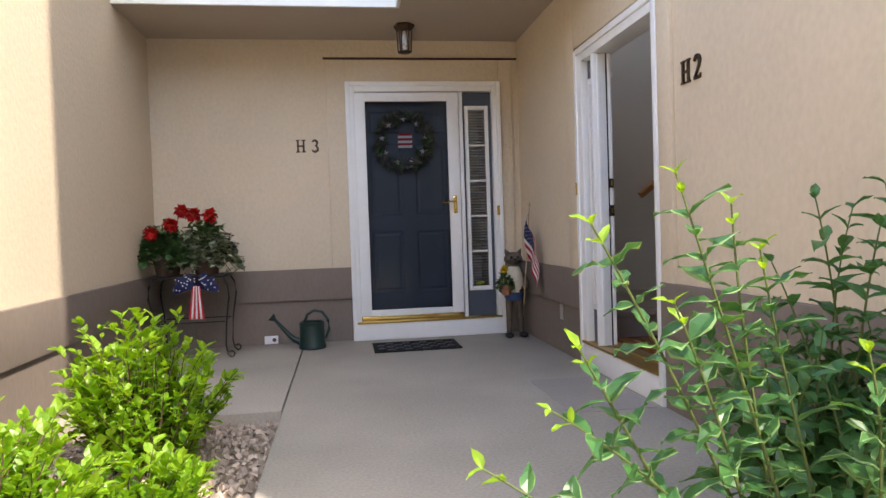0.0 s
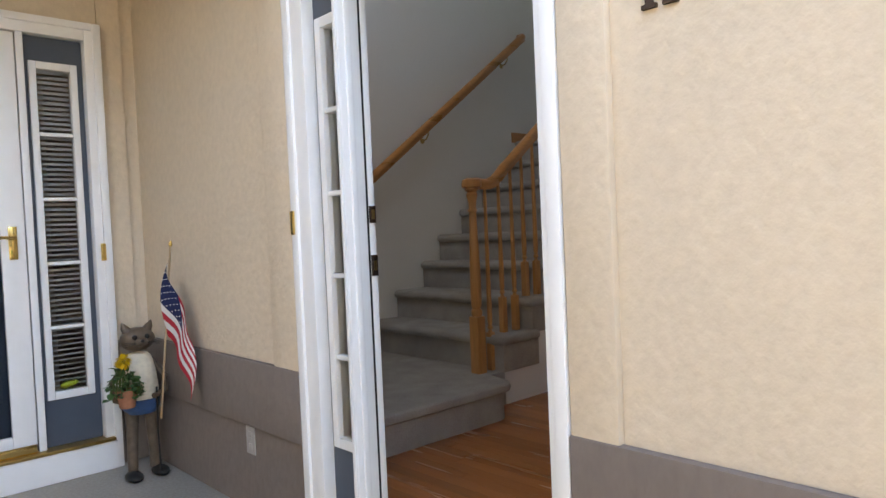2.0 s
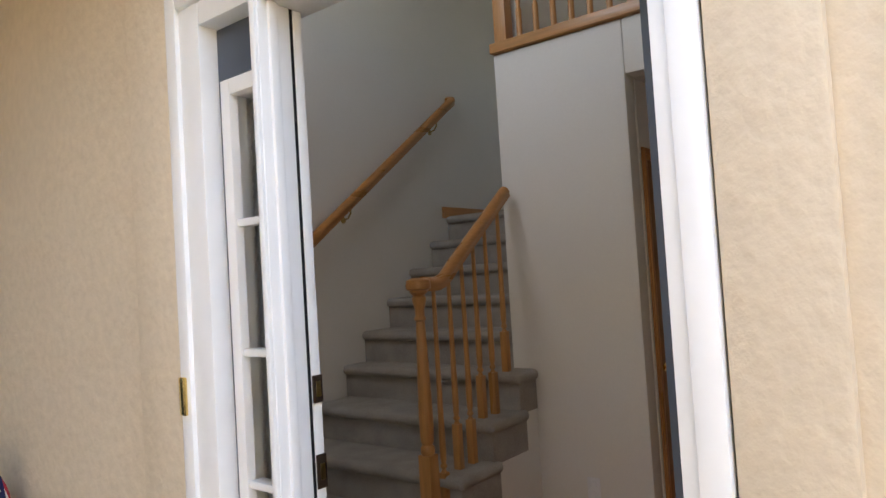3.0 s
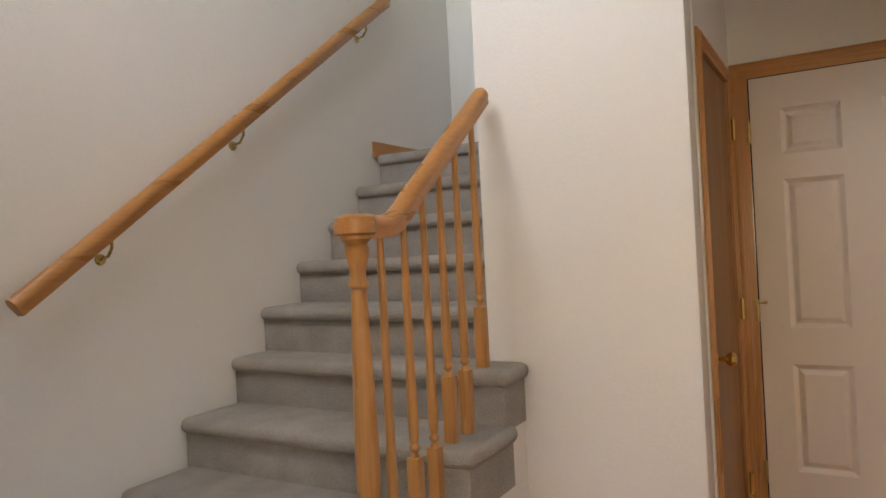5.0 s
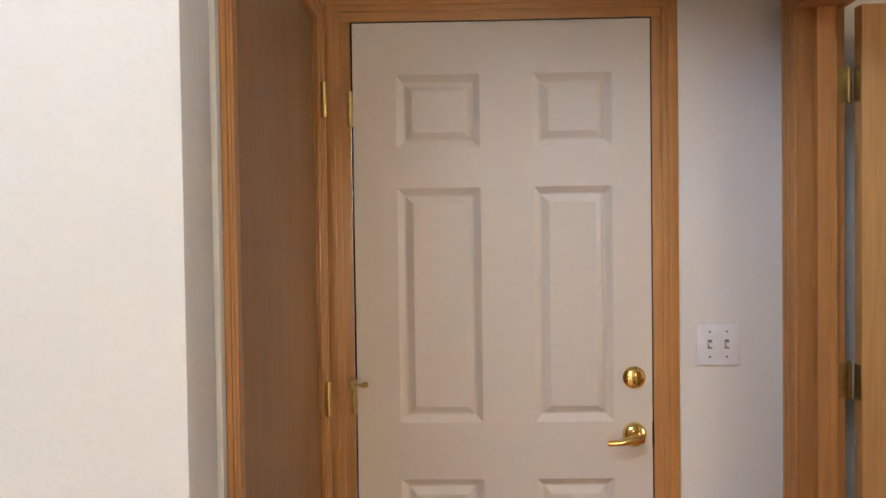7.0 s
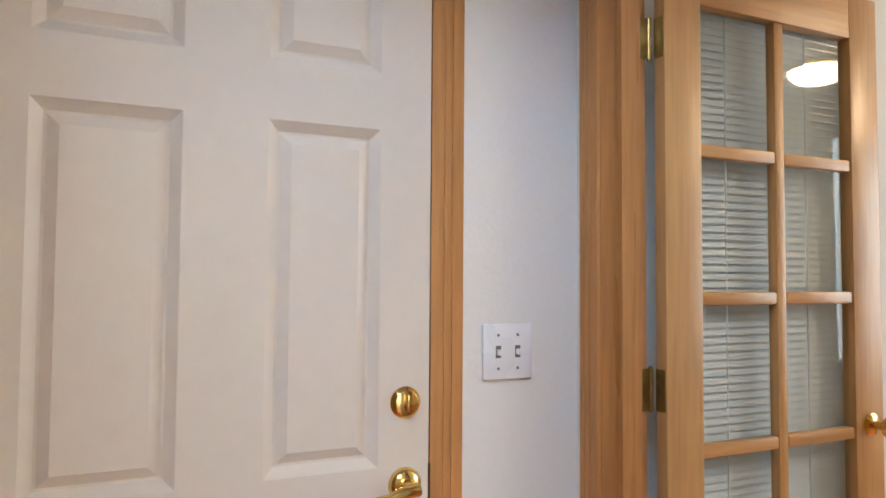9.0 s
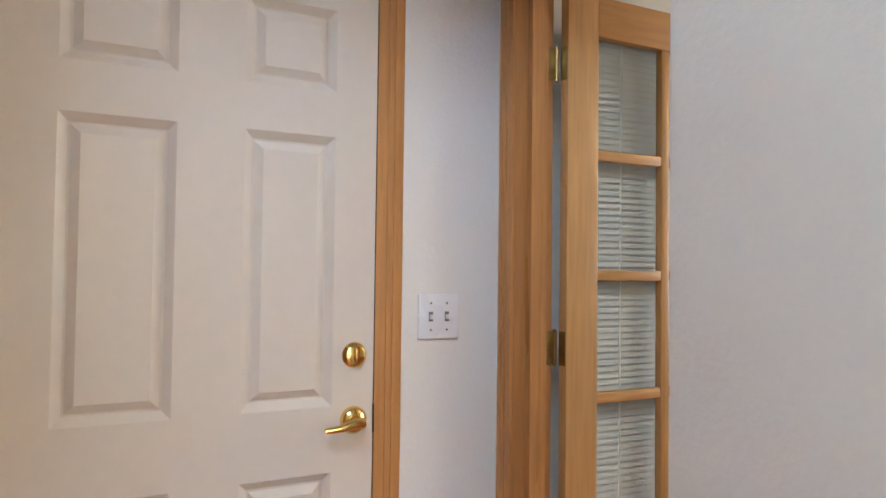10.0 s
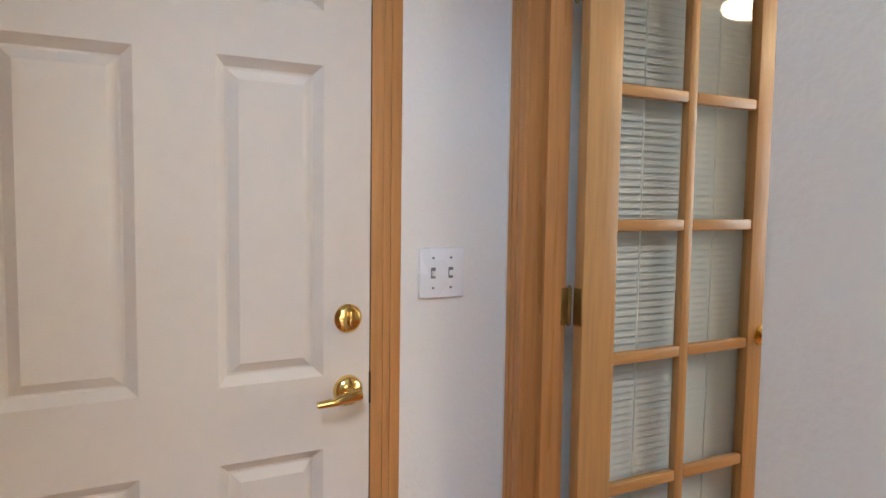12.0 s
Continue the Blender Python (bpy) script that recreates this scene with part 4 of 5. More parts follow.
def add_leaf(bm, p, d, up, length, width, mat=0, curl=0.25, edge=None, fold=0.15):
    """A leaf with a folded midrib and a curled tip; edge: the material of its margin."""
    d = Vector(d).normalized()
    s = d.cross(Vector(up))
    s = s.normalized() if s.length > 0.01 else d.orthogonal().normalized()
    n = s.cross(d)
    p = Vector(p)
    shape = [(0.0, 0.05), (0.22, 0.72), (0.48, 1.0), (0.75, 0.66), (1.0, 0.03)]
    mid, le, ri, lo, ro = [], [], [], [], []
    for t, w in shape:
        c = p + d * length * t - n * curl * length * t * t
        mid.append(bm.verts.new(c))
        wob = n * (rng.random() - 0.5) * 0.17 * length
        inner = 0.91 if edge is not None else 1
        le.append(bm.verts.new(c + s * width * 0.5 * w * inner + n * fold * width * w * inner + wob))
        ri.append(bm.verts.new(c - s * width * 0.5 * w * inner + n * fold * width * w * inner - wob))
        if edge is not None:
            lo.append(bm.verts.new(c + s * width * 0.5 * w + n * (fold * 0.6) * width * w + wob * 1.6))
            ro.append(bm.verts.new(c - s * width * 0.5 * w + n * (fold * 0.6) * width * w - wob * 1.6))
    for i in range(len(shape) - 1):
        for a, b, m in ((mid, le, mat), (ri, mid, mat)) + (((le, lo, edge), (ro, ri, edge)) if edge is not None else ()):
            f = bm.faces.new((a[i], b[i], b[i + 1], a[i + 1]))
            f.material_index = m


def wander(p, d, length, n, droop=0.0, wobble=0.25):
    pts, p, d = [Vector(p)], Vector(p), Vector(d).normalized()
    for _ in range(n):
        d = (d + wobble * Vector((rng.gauss(0, 1), rng.gauss(0, 1), rng.gauss(0, 0.6))) / n - Vector((0, 0, droop / n))).normalized()
        p = p + d * length / n
        pts.append(p.copy())
    return pts


# bright small-leaved shrub by the left wall
def small_shrub(name, base, label, shoots, spread, height):
    root = thing(name, base, label, "shrub", "shrubs by the porch")
    tw, lf = bmesh.new(), bmesh.new()
    b = Vector(base)
    for k in range(shoots):
        a = rng.random() * math.tau
        r = math.sqrt(rng.random())
        tip = b + Vector((spread[0] * r * math.cos(a), spread[1] * r * math.sin(a), height * (1 - 0.55 * r * r) * rng.uniform(0.55, 1.08)))
        foot = b + Vector((0.3 * (tip.x - b.x), 0.3 * (tip.y - b.y), 0))
        pts = wander(foot, (tip - foot) + Vector((0, 0, 0.15)), (tip - foot).length, 7, 0.25, 0.5)
        tube(tw, pts, 0.004, 5, [0.006 - 0.0007 * i for i in range(8)], cap=False)
        for i in range(2, 8):
            p, d = pts[i], (pts[i] - pts[i - 1]).normalized()
            for q in range(5):
                ang = rng.random() * math.tau
                side = (d.orthogonal().normalized() * math.cos(ang) + d.cross(d.orthogonal().normalized()) * math.sin(ang))
                young = i >= 6
                size = rng.uniform(0.030, 0.062)
                at = p - d * rng.random() * 0.05
                add_leaf(lf, at, side * 0.9 + d * (0.9 if young else 0.35) + Vector((0, 0, 0.25)), Vector((0, 0, 1)) + 0.3 * side, size, size * 0.66, 1 if young and rng.random() < 0.6 else 0, 0.15)
    part("twigs", tw, TWIG, root)
    part("leaves", lf, [LEAF_HEDGE, LEAF_TIP], root, smooth=None)


small_shrub("shrub", (-1.40, 3.64, -0.06), "bright green small-leaved shrub growing in the gravel", 130, (0.44, 0.44), 0.74)
small_shrub("shrub", (-1.62, 2.62, -0.06), "low bright green shrub beside the stucco wall", 120, (0.48, 0.48), 0.58)
small_shrub("shrub", (-1.22, 2.85, -0.06), "low bright green shrub spreading over the gravel", 50, (0.30, 0.32), 0.40)

# broad-leaved shrub by the entrance wall; its pale margins are painted sun highlights
wide = thing("shrub", (0.72, 1.95, 0.0), "tall broad-leaved shrub with wavy leaf margins, sun highlights painted on them", "shrub", "shrubs by the porch")
tw, lf = bmesh.new(), bmesh.new()


def leafy_stem(foot, tip, size, gap, young, bare=0.3):
    foot, tip = Vector(foot), Vector(tip)
    mid = foot.lerp(tip, 0.5) + Vector((0.06 * rng.gauss(0, 1), 0.06 * rng.gauss(0, 1), 0.08))
    n = max(6, int((tip - foot).length / 0.045))
    pts = [foot.lerp(mid, t).lerp(mid.lerp(tip, t), t) for t in [i / n for i in range(n + 1)]]
    tube(tw, pts, 0.004, 6, [0.0055 - 0.0035 * i / n for i in range(n + 1)], cap=False)
    turn = rng.random() * 3
    length = (tip - foot).length
    steps = int(length * (1 - bare) / gap)
    for k in range(steps + 1):
        t = bare + (1 - bare) * k / max(1, steps)
        i = min(n - 1, int(t * n))
        p, d = pts[i].lerp(pts[i + 1], t * n - i), (pts[i + 1] - pts[i]).normalized()
        turn += math.pi / 2 + rng.gauss(0, 0.25)
        o = d.orthogonal().normalized()
        for side in (0, math.pi):
            v = o * math.cos(turn + side) + d.cross(o) * math.sin(turn + side)
            last = k >= steps - 1
            l = size * rng.uniform(0.75, 1.2) * (0.55 if last else 1)
            tip_mat = 2 if (young and last) else 0
            add_leaf(lf, p, v + d * (1.1 if last else 0.45) + Vector((0, 0, 0.12)), Vector((0, 0, 1)) + 0.25 * d, l, l * rng.uniform(0.36, 0.5), tip_mat, rng.uniform(0.15, 0.5), None if tip_mat else (1 if young else None), 0.2)


for x, y, z in ((0.11, 1.62, 1.07), (-0.06, 1.61, 0.98), (-0.10, 1.58, 0.76), (-0.29, 1.53, 0.58), (0.22, 1.62, 1.01), (0.29, 1.64, 0.92), (-0.16, 1.56, 0.66), (0.05, 1.52, 0.84), (0.36, 1.45, 0.75), (0.42, 1.42, 0.69)):
    leafy_stem((0.40 + rng.uniform(-0.08, 0.08), 1.60 + rng.uniform(-0.08, 0.08), 0), (x, y, z), 0.074, 0.046, True, 0.2)
for k in range(46):
    a = rng.random() * math.tau
    r = rng.uniform(0.05, 0.33)
    leafy_stem((0.72 + rng.uniform(-0.1, 0.1), 2.05 + rng.uniform(-0.2, 0.2), 0), (0.76 + 1.0 * r * math.cos(a), 2.05 + 1.25 * r * math.sin(a), rng.uniform(0.35, 0.72)), 0.115, 0.065, False, 0.15)
for x, y, z in ((0.72, 2.05, 1.03), (0.90, 2.02, 1.06), (0.82, 1.95, 0.95), (0.66, 2.15, 0.86), (0.95, 2.2, 1.0)):
    leafy_stem((0.8, 2.05, 0), (x, y, z), 0.105, 0.065, False, 0.2)
part("stems", tw, STEM, wide)
part("leaves", lf, [LEAF_WIDE, LEAF_GLINT, LEAF_TIP], wide, smooth=None)

# gravel bed
bm = bmesh.new()
for k in range(2600):
    x, y = rng.uniform(LEFT + 0.04, -0.89), rng.uniform(2.0, 4.28)
    s = rng.uniform(0.010, 0.024)
    m = Matrix.LocRotScale((x, y, -0.066 + s * 0.3 + rng.random() * 0.012), Euler((rng.random() * 6, rng.random() * 6, rng.random() * 6)), (s * rng.uniform(0.8, 1.4), s, s * rng.uniform(0.5, 0.9)))
    v = [bm.verts.new(m @ Vector(c)) for c in ((1, 0, 0.1), (-1, 0.1, 0), (0, 1, 0), (0.1, -1, 0), (0.5, 0.5, 0.75), (-0.5, -0.4, 0.8), (0.45, -0.5, -0.7), (-0.5, 0.5, -0.75))]
    for f in ((0, 2, 4), (2, 1, 5, 4), (1, 3, 5), (3, 0, 4, 5), (0, 6, 7, 2), (1, 2, 7), (1, 7, 6, 3), (0, 3, 6)):
        bm.faces.new([v[i] for i in f])
bmesh.ops.recalc_face_normals(bm, faces=bm.faces[:])
solid("gravel", bm, STONE, "pale river gravel bed beside the walk", "gravel", "stuff", smooth=60)


# wrought iron stand, pot and flowers
st = thing("plant_stand", (-1.75, 6.3, 0), "black wrought iron plant stand with scrolled feet", "plant stand")
part("top", block((-2.02, 6.10, 0.655, -1.45, 6.48, 0.675), bevel=0.004), BLACK, st)
for x, y, sx, sy in ((-2.0, 6.12, -1, -1), (-1.47, 6.12, 1, -1), (-2.0, 6.46, -1, 1), (-1.47, 6.46, 1, 1)):
    pts = [(x, y, 0.66), (x + 0.035 * sx, y + 0.02 * sy, 0.60), (x + 0.045 * sx, y + 0.02 * sy, 0.50), (x + 0.015 * sx, y, 0.30), (x + 0.005 * sx, y, 0.10), (x + 0.02 * sx, y, 0.03)]
    pts += [(x + sx * (0.045 + 0.025 * math.sin(a)), y, 0.033 - 0.025 * math.cos(a)) for a in (0, 0.8, 1.6, 2.4, 3.2, 4.0)]
    part("leg", tube(bmesh.new(), pts, 0.007, 7), BLACK, st)
part("ring", tube(bmesh.new(), [(-2.0, 6.12, 0.3), (-1.47, 6.12, 0.3), (-1.47, 6.46, 0.3), (-2.0, 6.46, 0.3), (-2.0, 6.12, 0.3)], 0.005, 6), BLACK, st)


def flower_pot(name, label, x, y, z, r, h, mat):
    root = thing(name, (x, y, z), label, "flower pot")
    part("body", turned(bmesh.new(), [(0.70 * r, 0), (0.74 * r, 0.01), (0.95 * r, h * 0.78), (1.06 * r, h * 0.80), (1.08 * r, h), (0.96 * r, h), (0.92 * r, h * 0.86)], (x, y, z)), mat, root)
    part("soil", turned(bmesh.new(), [(0.90 * r, h * 0.82), (0.90 * r, h * 0.86)], (x, y, z)), TWIG, root)
    return root


flower_pot("flower_pot", "dark clay flower pot on the iron stand", -1.93, 6.28, 0.676, 0.12, 0.17, DARKPOT)
flower_pot("flower_pot", "dark clay flower pot on the iron stand", -1.62, 6.28, 0.676, 0.12, 0.15, DARKPOT)


def rosette(bm, p, r, n, mat=0):
    for k in range(n):
        v = Vector((rng.gauss(0, 1), rng.gauss(0, 1), rng.gauss(0.2, 0.8))).normalized()
        add_leaf(bm, Vector(p) + v * r * 0.4, v + Vector((rng.gauss(0, 0.4), rng.gauss(0, 0.4), rng.gauss(0, 0.4))), (0.1, 0.2, 1), r * 0.9, r * 0.8, mat, 0.3)


def potted_plant(name, label, x, y, z, rx, h, n, mat, leafsize, heads, headmat, headr):
    root = thing(name, (x, y, z), label, "potted plant")
    tw, lf = bmesh.new(), bmesh.new()
    for k in range(n):
        a, r = rng.random() * math.tau, math.sqrt(rng.random())
        tip = Vector((x + rx * r * math.cos(a), y + 0.75 * rx * r * math.sin(a), z + h * (1 - 1.5 * r * r) * rng.uniform(0.5, 1.05)))
        pts = [Vector((x + 0.05 * math.cos(a), y + 0.05 * math.sin(a), z)).lerp(tip, t) + Vector((0, 0, 0.04 * math.sin(math.pi * t))) for t in (0, 0.35, 0.7, 1)]
        tube(tw, pts, 0.003, 5, cap=False)
        for i in (1, 2, 3, 3):
            v = Vector((rng.gauss(0, 1), rng.gauss(0, 1), rng.gauss(0.3, 0.5))).normalized()
            add_leaf(lf, pts[i], v, (0.2, 0.1, 1), leafsize * rng.uniform(0.7, 1.3), leafsize * 0.95 * rng.uniform(0.7, 1.2), (1 if isinstance(mat, list) and tip.z < z + 0.6 * h else 0), 0.3)
    for hx, hy, hz in heads:
        tube(tw, [(x, y, z), ((x + hx) / 2, (y + hy) / 2, (z + hz) / 2 + 0.05), (hx, hy, hz)], 0.003, 5, cap=False)
        fl = bmesh.new()
        rosette(fl, (hx, hy, hz), headr, 60)
        part("flower_head", fl, headmat, root, smooth=None)
    part("stems", tw, STEM, root)
    part("leaves", lf, mat, root, smooth=None)


potted_plant("geranium", "red geranium in full bloom in its pot", -1.93, 6.28, 0.84, 0.28, 0.27, 150, LEAF_GERANIUM, 0.075, [(-2.02, 6.15, 1.03), (-1.86, 6.15, 1.09), (-1.80, 6.25, 1.20)], PETAL, 0.052)
potted_plant("geranium", "red geranium with silvery filler leaves in its pot", -1.62, 6.28, 0.83, 0.30, 0.32, 160, [LEAF_GERANIUM, LEAF_GREY], 0.065, [(-1.70, 6.22, 1.17), (-1.57, 6.22, 1.16)], PETAL, 0.056)
tp = thing("petunia", (-1.45, 6.2, 0.80), "nearly black petunia trailing from the pot", "potted plant")
tw, fl = bmesh.new(), bmesh.new()
for hx, hz in ((-1.40, 0.98), (-1.37, 0.92), (-1.41, 0.88), (-1.46, 0.86)):
    tube(tw, [(-1.6, 6.25, 0.82), (-1.5, 6.18, 0.93), (hx, 6.15, hz)], 0.0025, 5, cap=False)
    rosette(fl, (hx, 6.15, hz), 0.03, 9)
part("stems", tw, STEM, tp)
part("flowers", fl, DARKPETAL, tp, smooth=None)

# patriotic bow on the stand
bow = thing("ribbon_bow", (-1.66, 6.08, 0.60), "red, white and blue ribbon bow tied to the plant stand", "bow")
dots = bmesh.new()
for k in range(7):
    bm = bmesh.new()
    a = math.pi * (0.02 + 0.96 * k / 6)
    c = Vector((-1.66, 6.06, 0.62))
    d = Vector((math.cos(a) * 0.17, -0.03 - 0.02 * (k % 2), (math.sin(a) - 0.4) * 0.13))
    w = Vector((0, 0.0, 0.036))
    ring = [c + d * t + Vector((0, -0.045 * math.sin(math.pi * t), 0)) for t in (0, 0.4, 0.8, 1.0)]
    lo, hi = [bm.verts.new(p - w) for p in ring], [bm.verts.new(p + w) for p in ring]
    for i in range(3):
        bm.faces.new((lo[i], lo[i + 1], hi[i + 1], hi[i]))
    part("loop", bm, NAVY, bow, "navy ribbon loop", smooth=None)
    for q in range(5):
        turned(dots, [(0.005, 0), (0.005, 0.002)], ring[1].lerp(ring[3], q / 4) + Vector((0, -0.022, rng.uniform(-0.025, 0.025))), (0, -1, 0), 6)
part("dots", dots, FLAGWHITE, bow, "white dots")
bm = bmesh.new()
for k in range(7):
    x0, x1 = -1.69 + 0.0105 * k * 0.8, -1.69 + 0.0105 * (k + 1) * 0.8
    q0, q1 = -1.725 + 0.0175 * k, -1.725 + 0.0175 * (k + 1)
    v = [bm.verts.new(p) for p in ((x0, 6.03, 0.60), (x1, 6.03, 0.60), (q1, 6.02 - 0.01 * (k % 2), 0.34), (q0, 6.02 - 0.01 * ((k + 1) % 2), 0.34))]
    bm.faces.new(v).material_index = k % 2
part("tails", bm, [RED, FLAGWHITE], bow, "striped tails", smooth=None)

# watering can
can = thing("watering_can", (-0.79, 6.36, 0), "dark green plastic watering can standing on the concrete", "watering can")
CX, CY = -0.79, 6.36
part("body", turned(bmesh.new(), [(0.105, 0), (0.115, 0.008), (0.115, 0.03), (0.110, 0.04), (0.105, 0.16), (0.103, 0.2), (0.107, 0.205), (0.107, 0.225), (0.098, 0.232), (0.09, 0.228), (0.088, 0.2)], (CX, CY, 0), sides=28), GREENPLASTIC, can)
part("spout", tube(bmesh.new(), [(CX - 0.08, CY, 0.05), (CX - 0.16, CY, 0.09), (CX - 0.24, CY, 0.18), (CX - 0.31, CY, 0.265)], 0.02, 10, [0.032, 0.024, 0.017, 0.013]), GREENPLASTIC, can)
part("rose", turned(bmesh.new(), [(0.013, 0), (0.036, 0.035), (0.036, 0.045)], (CX - 0.305, CY, 0.26), (-0.75, 0, 0.66)), GREENPLASTIC, can)
part("handle", tube(bmesh.new(), [(CX - 0.06, CY, 0.225), (CX - 0.04, CY, 0.29), (CX + 0.02, CY, 0.325), (CX + 0.09, CY, 0.31), (CX + 0.14, CY, 0.24), (CX + 0.145, CY, 0.16), (CX + 0.11, CY, 0.08)], 0.013, 9), GREENPLASTIC, can)

# outlets
OUTLETGREY = surface("weathered_grey_plastic", (0.38, 0.35, 0.32), 0.6, 0, 0.4, 60, 8, 0.2, 0.1, 0.001)


def outlet(x, y, z, wide, label, mat=PLASTIC):
    root = thing("outlet", (x, y, z), label, "outlet")
    if wide:
        part("plate", block((x - 0.06, y - 0.018, z - 0.037, x + 0.06, y - 0.012, z + 0.037), bevel=0.003), PLASTIC, root)
        for d in (-0.026, 0.026):
            part("socket", turned(bmesh.new(), [(0.018, 0), (0.018, 0.003)], (x + d, y - 0.0175, z), (0, -1, 0), 14), TWIG if d > 0 else PLASTIC, root)
    else:
        part("plate", block((x - 0.006, y - 0.037, z - 0.06, x, y + 0.037, z + 0.06), bevel=0.003), mat, root)
        for d in (-0.026, 0.026):
            part("socket", block((x - 0.008, y - 0.015, z + d - 0.014, x - 0.005, y + 0.015, z + d + 0.014), bevel=0.002), mat, root)


outlet(-1.165, BACK, 0.045, True, "white weathered outlet low on the taupe band")
outlet(RIGHT - 0.012, 5.50, 0.315, False, "weathered grey outlet cover on the taupe wall band", OUTLETGREY)
outlet(STAIR_E, 5.20, 0.32, False, "white wall outlet beside the stairs")

# door mat with a pierced pattern
mat = thing("door_mat", (0.08, 6.15, 0), "black rubber door mat with a pierced scroll pattern", "door mat")
part("border", block((-0.28, 5.93, 0.001, 0.44, 5.965, 0.013), (-0.28, 6.345, 0.001, 0.44, 6.38, 0.013), (-0.28, 5.965, 0.001, -0.245, 6.345, 0.013), (0.405, 5.965, 0.001, 0.44, 6.345, 0.013), (-0.245, 5.965, 0.001, 0.405, 6.345, 0.006)), RUBBER, mat)
RUBBER_PALE = surface("paler_rubber", (0.05, 0.05, 0.06), 0.5, 0, 0.5, 60, 5, 0.3, 0.2, 0.002)
for i in range(9):
    for j in range(5):
        x, y = -0.21 + 0.0725 * i, 6.005 + 0.075 * j
        pts = [(x + 0.028 * math.cos(a), y + 0.03 * math.sin(a) * (1 if (i + j) % 2 else 0.6), 0.0085) for a in [k * math.tau / 10 for k in range(11)]]
        part("scroll", tube(bmesh.new(), pts, 0.005, 5), RUBBER_PALE if (i + j) % 2 else RUBBER, mat)

# porch lamp
pl = thing("porch_lamp", (0.075, 6.2, ROOF), "bronze glass lantern mounted on the porch soffit", "ceiling lamp")
part("canopy", turned(bmesh.new(), [(0.085, -0.001), (0.09, -0.02), (0.075, -0.04), (0.06, -0.055)], (0.075, 6.2, ROOF), sides=6), BRONZE, pl)
for k in range(6):
    a = k * math.tau / 6
    p, q = (0.075 + 0.062 * math.cos(a), 6.2 + 0.062 * math.sin(a)), (0.075 + 0.056 * math.cos(a), 6.2 + 0.056 * math.sin(a))
    part("bar", tube(bmesh.new(), [(*p, ROOF - 0.055), (*q, ROOF - 0.23)], 0.005, 6), BRONZE, pl)
part("bottom_ring", turned(bmesh.new(), [(0.058, -0.225), (0.060, -0.235), (0.05, -0.24)], (0.075, 6.2, ROOF), sides=6), BRONZE, pl)
gl = part("glass_shade", turned(bmesh.new(), [(0.056, -0.058), (0.051, -0.225)], (0.075, 6.2, ROOF), sides=6), PANE, pl, smooth=None)
gl.visible_shadow = False
part("bulb", turned(bmesh.new(), [(0.012, -0.05), (0.014, -0.09), (0.028, -0.13), (0.026, -0.16), (0.005, -0.178)], (0.075, 6.2, ROOF)), FLAGWHITE, pl)

# wreath on the blue door
wre = thing("wreath", (0.08, 6.685, 1.80), "leafy dark wreath with a small striped flag and stars", "wreath")
lf, fl, stz = bmesh.new(), bmesh.new(), bmesh.new()
for k in range(620):
    a = rng.random() * math.tau
    c = Vector((0.08 + 0.20 * math.cos(a), 6.675, 1.80 + 0.20 * math.sin(a)))
    v = Vector((math.cos(a + 0.9) + rng.gauss(0, 0.5), rng.gauss(-0.4, 0.3), math.sin(a + 0.9) + rng.gauss(0, 0.5)))
    add_leaf(lf, c, v, (0, -1, 0.2), rng.uniform(0.07, 0.13), 0.028, 0 if rng.random() < 0.7 else 1, 0.1)
for k in range(9):
    a = k * math.tau / 9 + 0.2
    o = (0.08 + 0.20 * math.cos(a), 6.655, 1.80 + 0.20 * math.sin(a))
    prism(stz, [((0.032 if i % 2 == 0 else 0.013) * math.sin(i * math.pi / 5), (0.032 if i % 2 == 0 else 0.013) * math.cos(i * math.pi / 5)) for i in range(10)], o, (1, 0, 0), (0, 0, 1), (0, -0.008, 0))
LEAF_DRY = leafy("dried_leaves", (0.075, 0.075, 0.07), 0.4, 0.15)
part("leaves", lf, [LEAF_DRY, LEAF_GERANIUM], wre, smooth=None)
part("stars", stz, FLAGWHITE, wre, "white stars", smooth=None)
bm = bmesh.new()
for k in range(6):
    z = 1.74 + 0.022 * k
    v = [bm.verts.new((x, 6.66 - 0.006 * math.sin(9 * x), zz)) for x, zz in ((0.03, z), (0.16, z), (0.16, z + 0.022), (0.03, z + 0.022))]
    bm.faces.new(v).material_index = k % 2
part("flag", bm, [FLAGWHITE, RED], wre, "small striped flag", smooth=None)

# small yellow-green ornaments in the sidelight of the blue door
LIME = surface("lime_paint", (0.42, 0.48, 0.03), 0.45, 0, 0.5, 40, 8, 0.2, 0.1, 0.001)


def ornament(loc, label, long):
    bm = bmesh.new()
    x, y, z = loc
    turned(bm, [(0.004, -0.5 * long), (0.014, -0.38 * long), (0.018, -0.1 * long), (0.012, 0.15 * long), (0.016, 0.3 * long), (0.004, 0.5 * long)], loc, (1, 0, 0.12), 12)
    for dx in (-0.25 * long, 0.1 * long):
        tube(bm, [(x + dx, y, z - 0.008), (x + dx + 0.006, y, z - 0.026)], 0.003, 6)
    solid("ornament", bm, LIME, label, "ornament", loc=loc)


ornament((0.765, Y + 0.082, 0.4715), "yellow-green toy frog on the sidelight sill", 0.085)

# cat figure: one painted metal shape holding a pot
bm = bmesh.new()
KX, KY = 1.0, 6.36


def blob(c, r, mat, seg=14):
    before = set(bm.faces)
    bmesh.ops.create_uvsphere(bm, u_segments=seg, v_segments=10, radius=1, matrix=Matrix.LocRotScale(c, None, r))
    for f in set(bm.faces) - before:
        f.material_index = mat


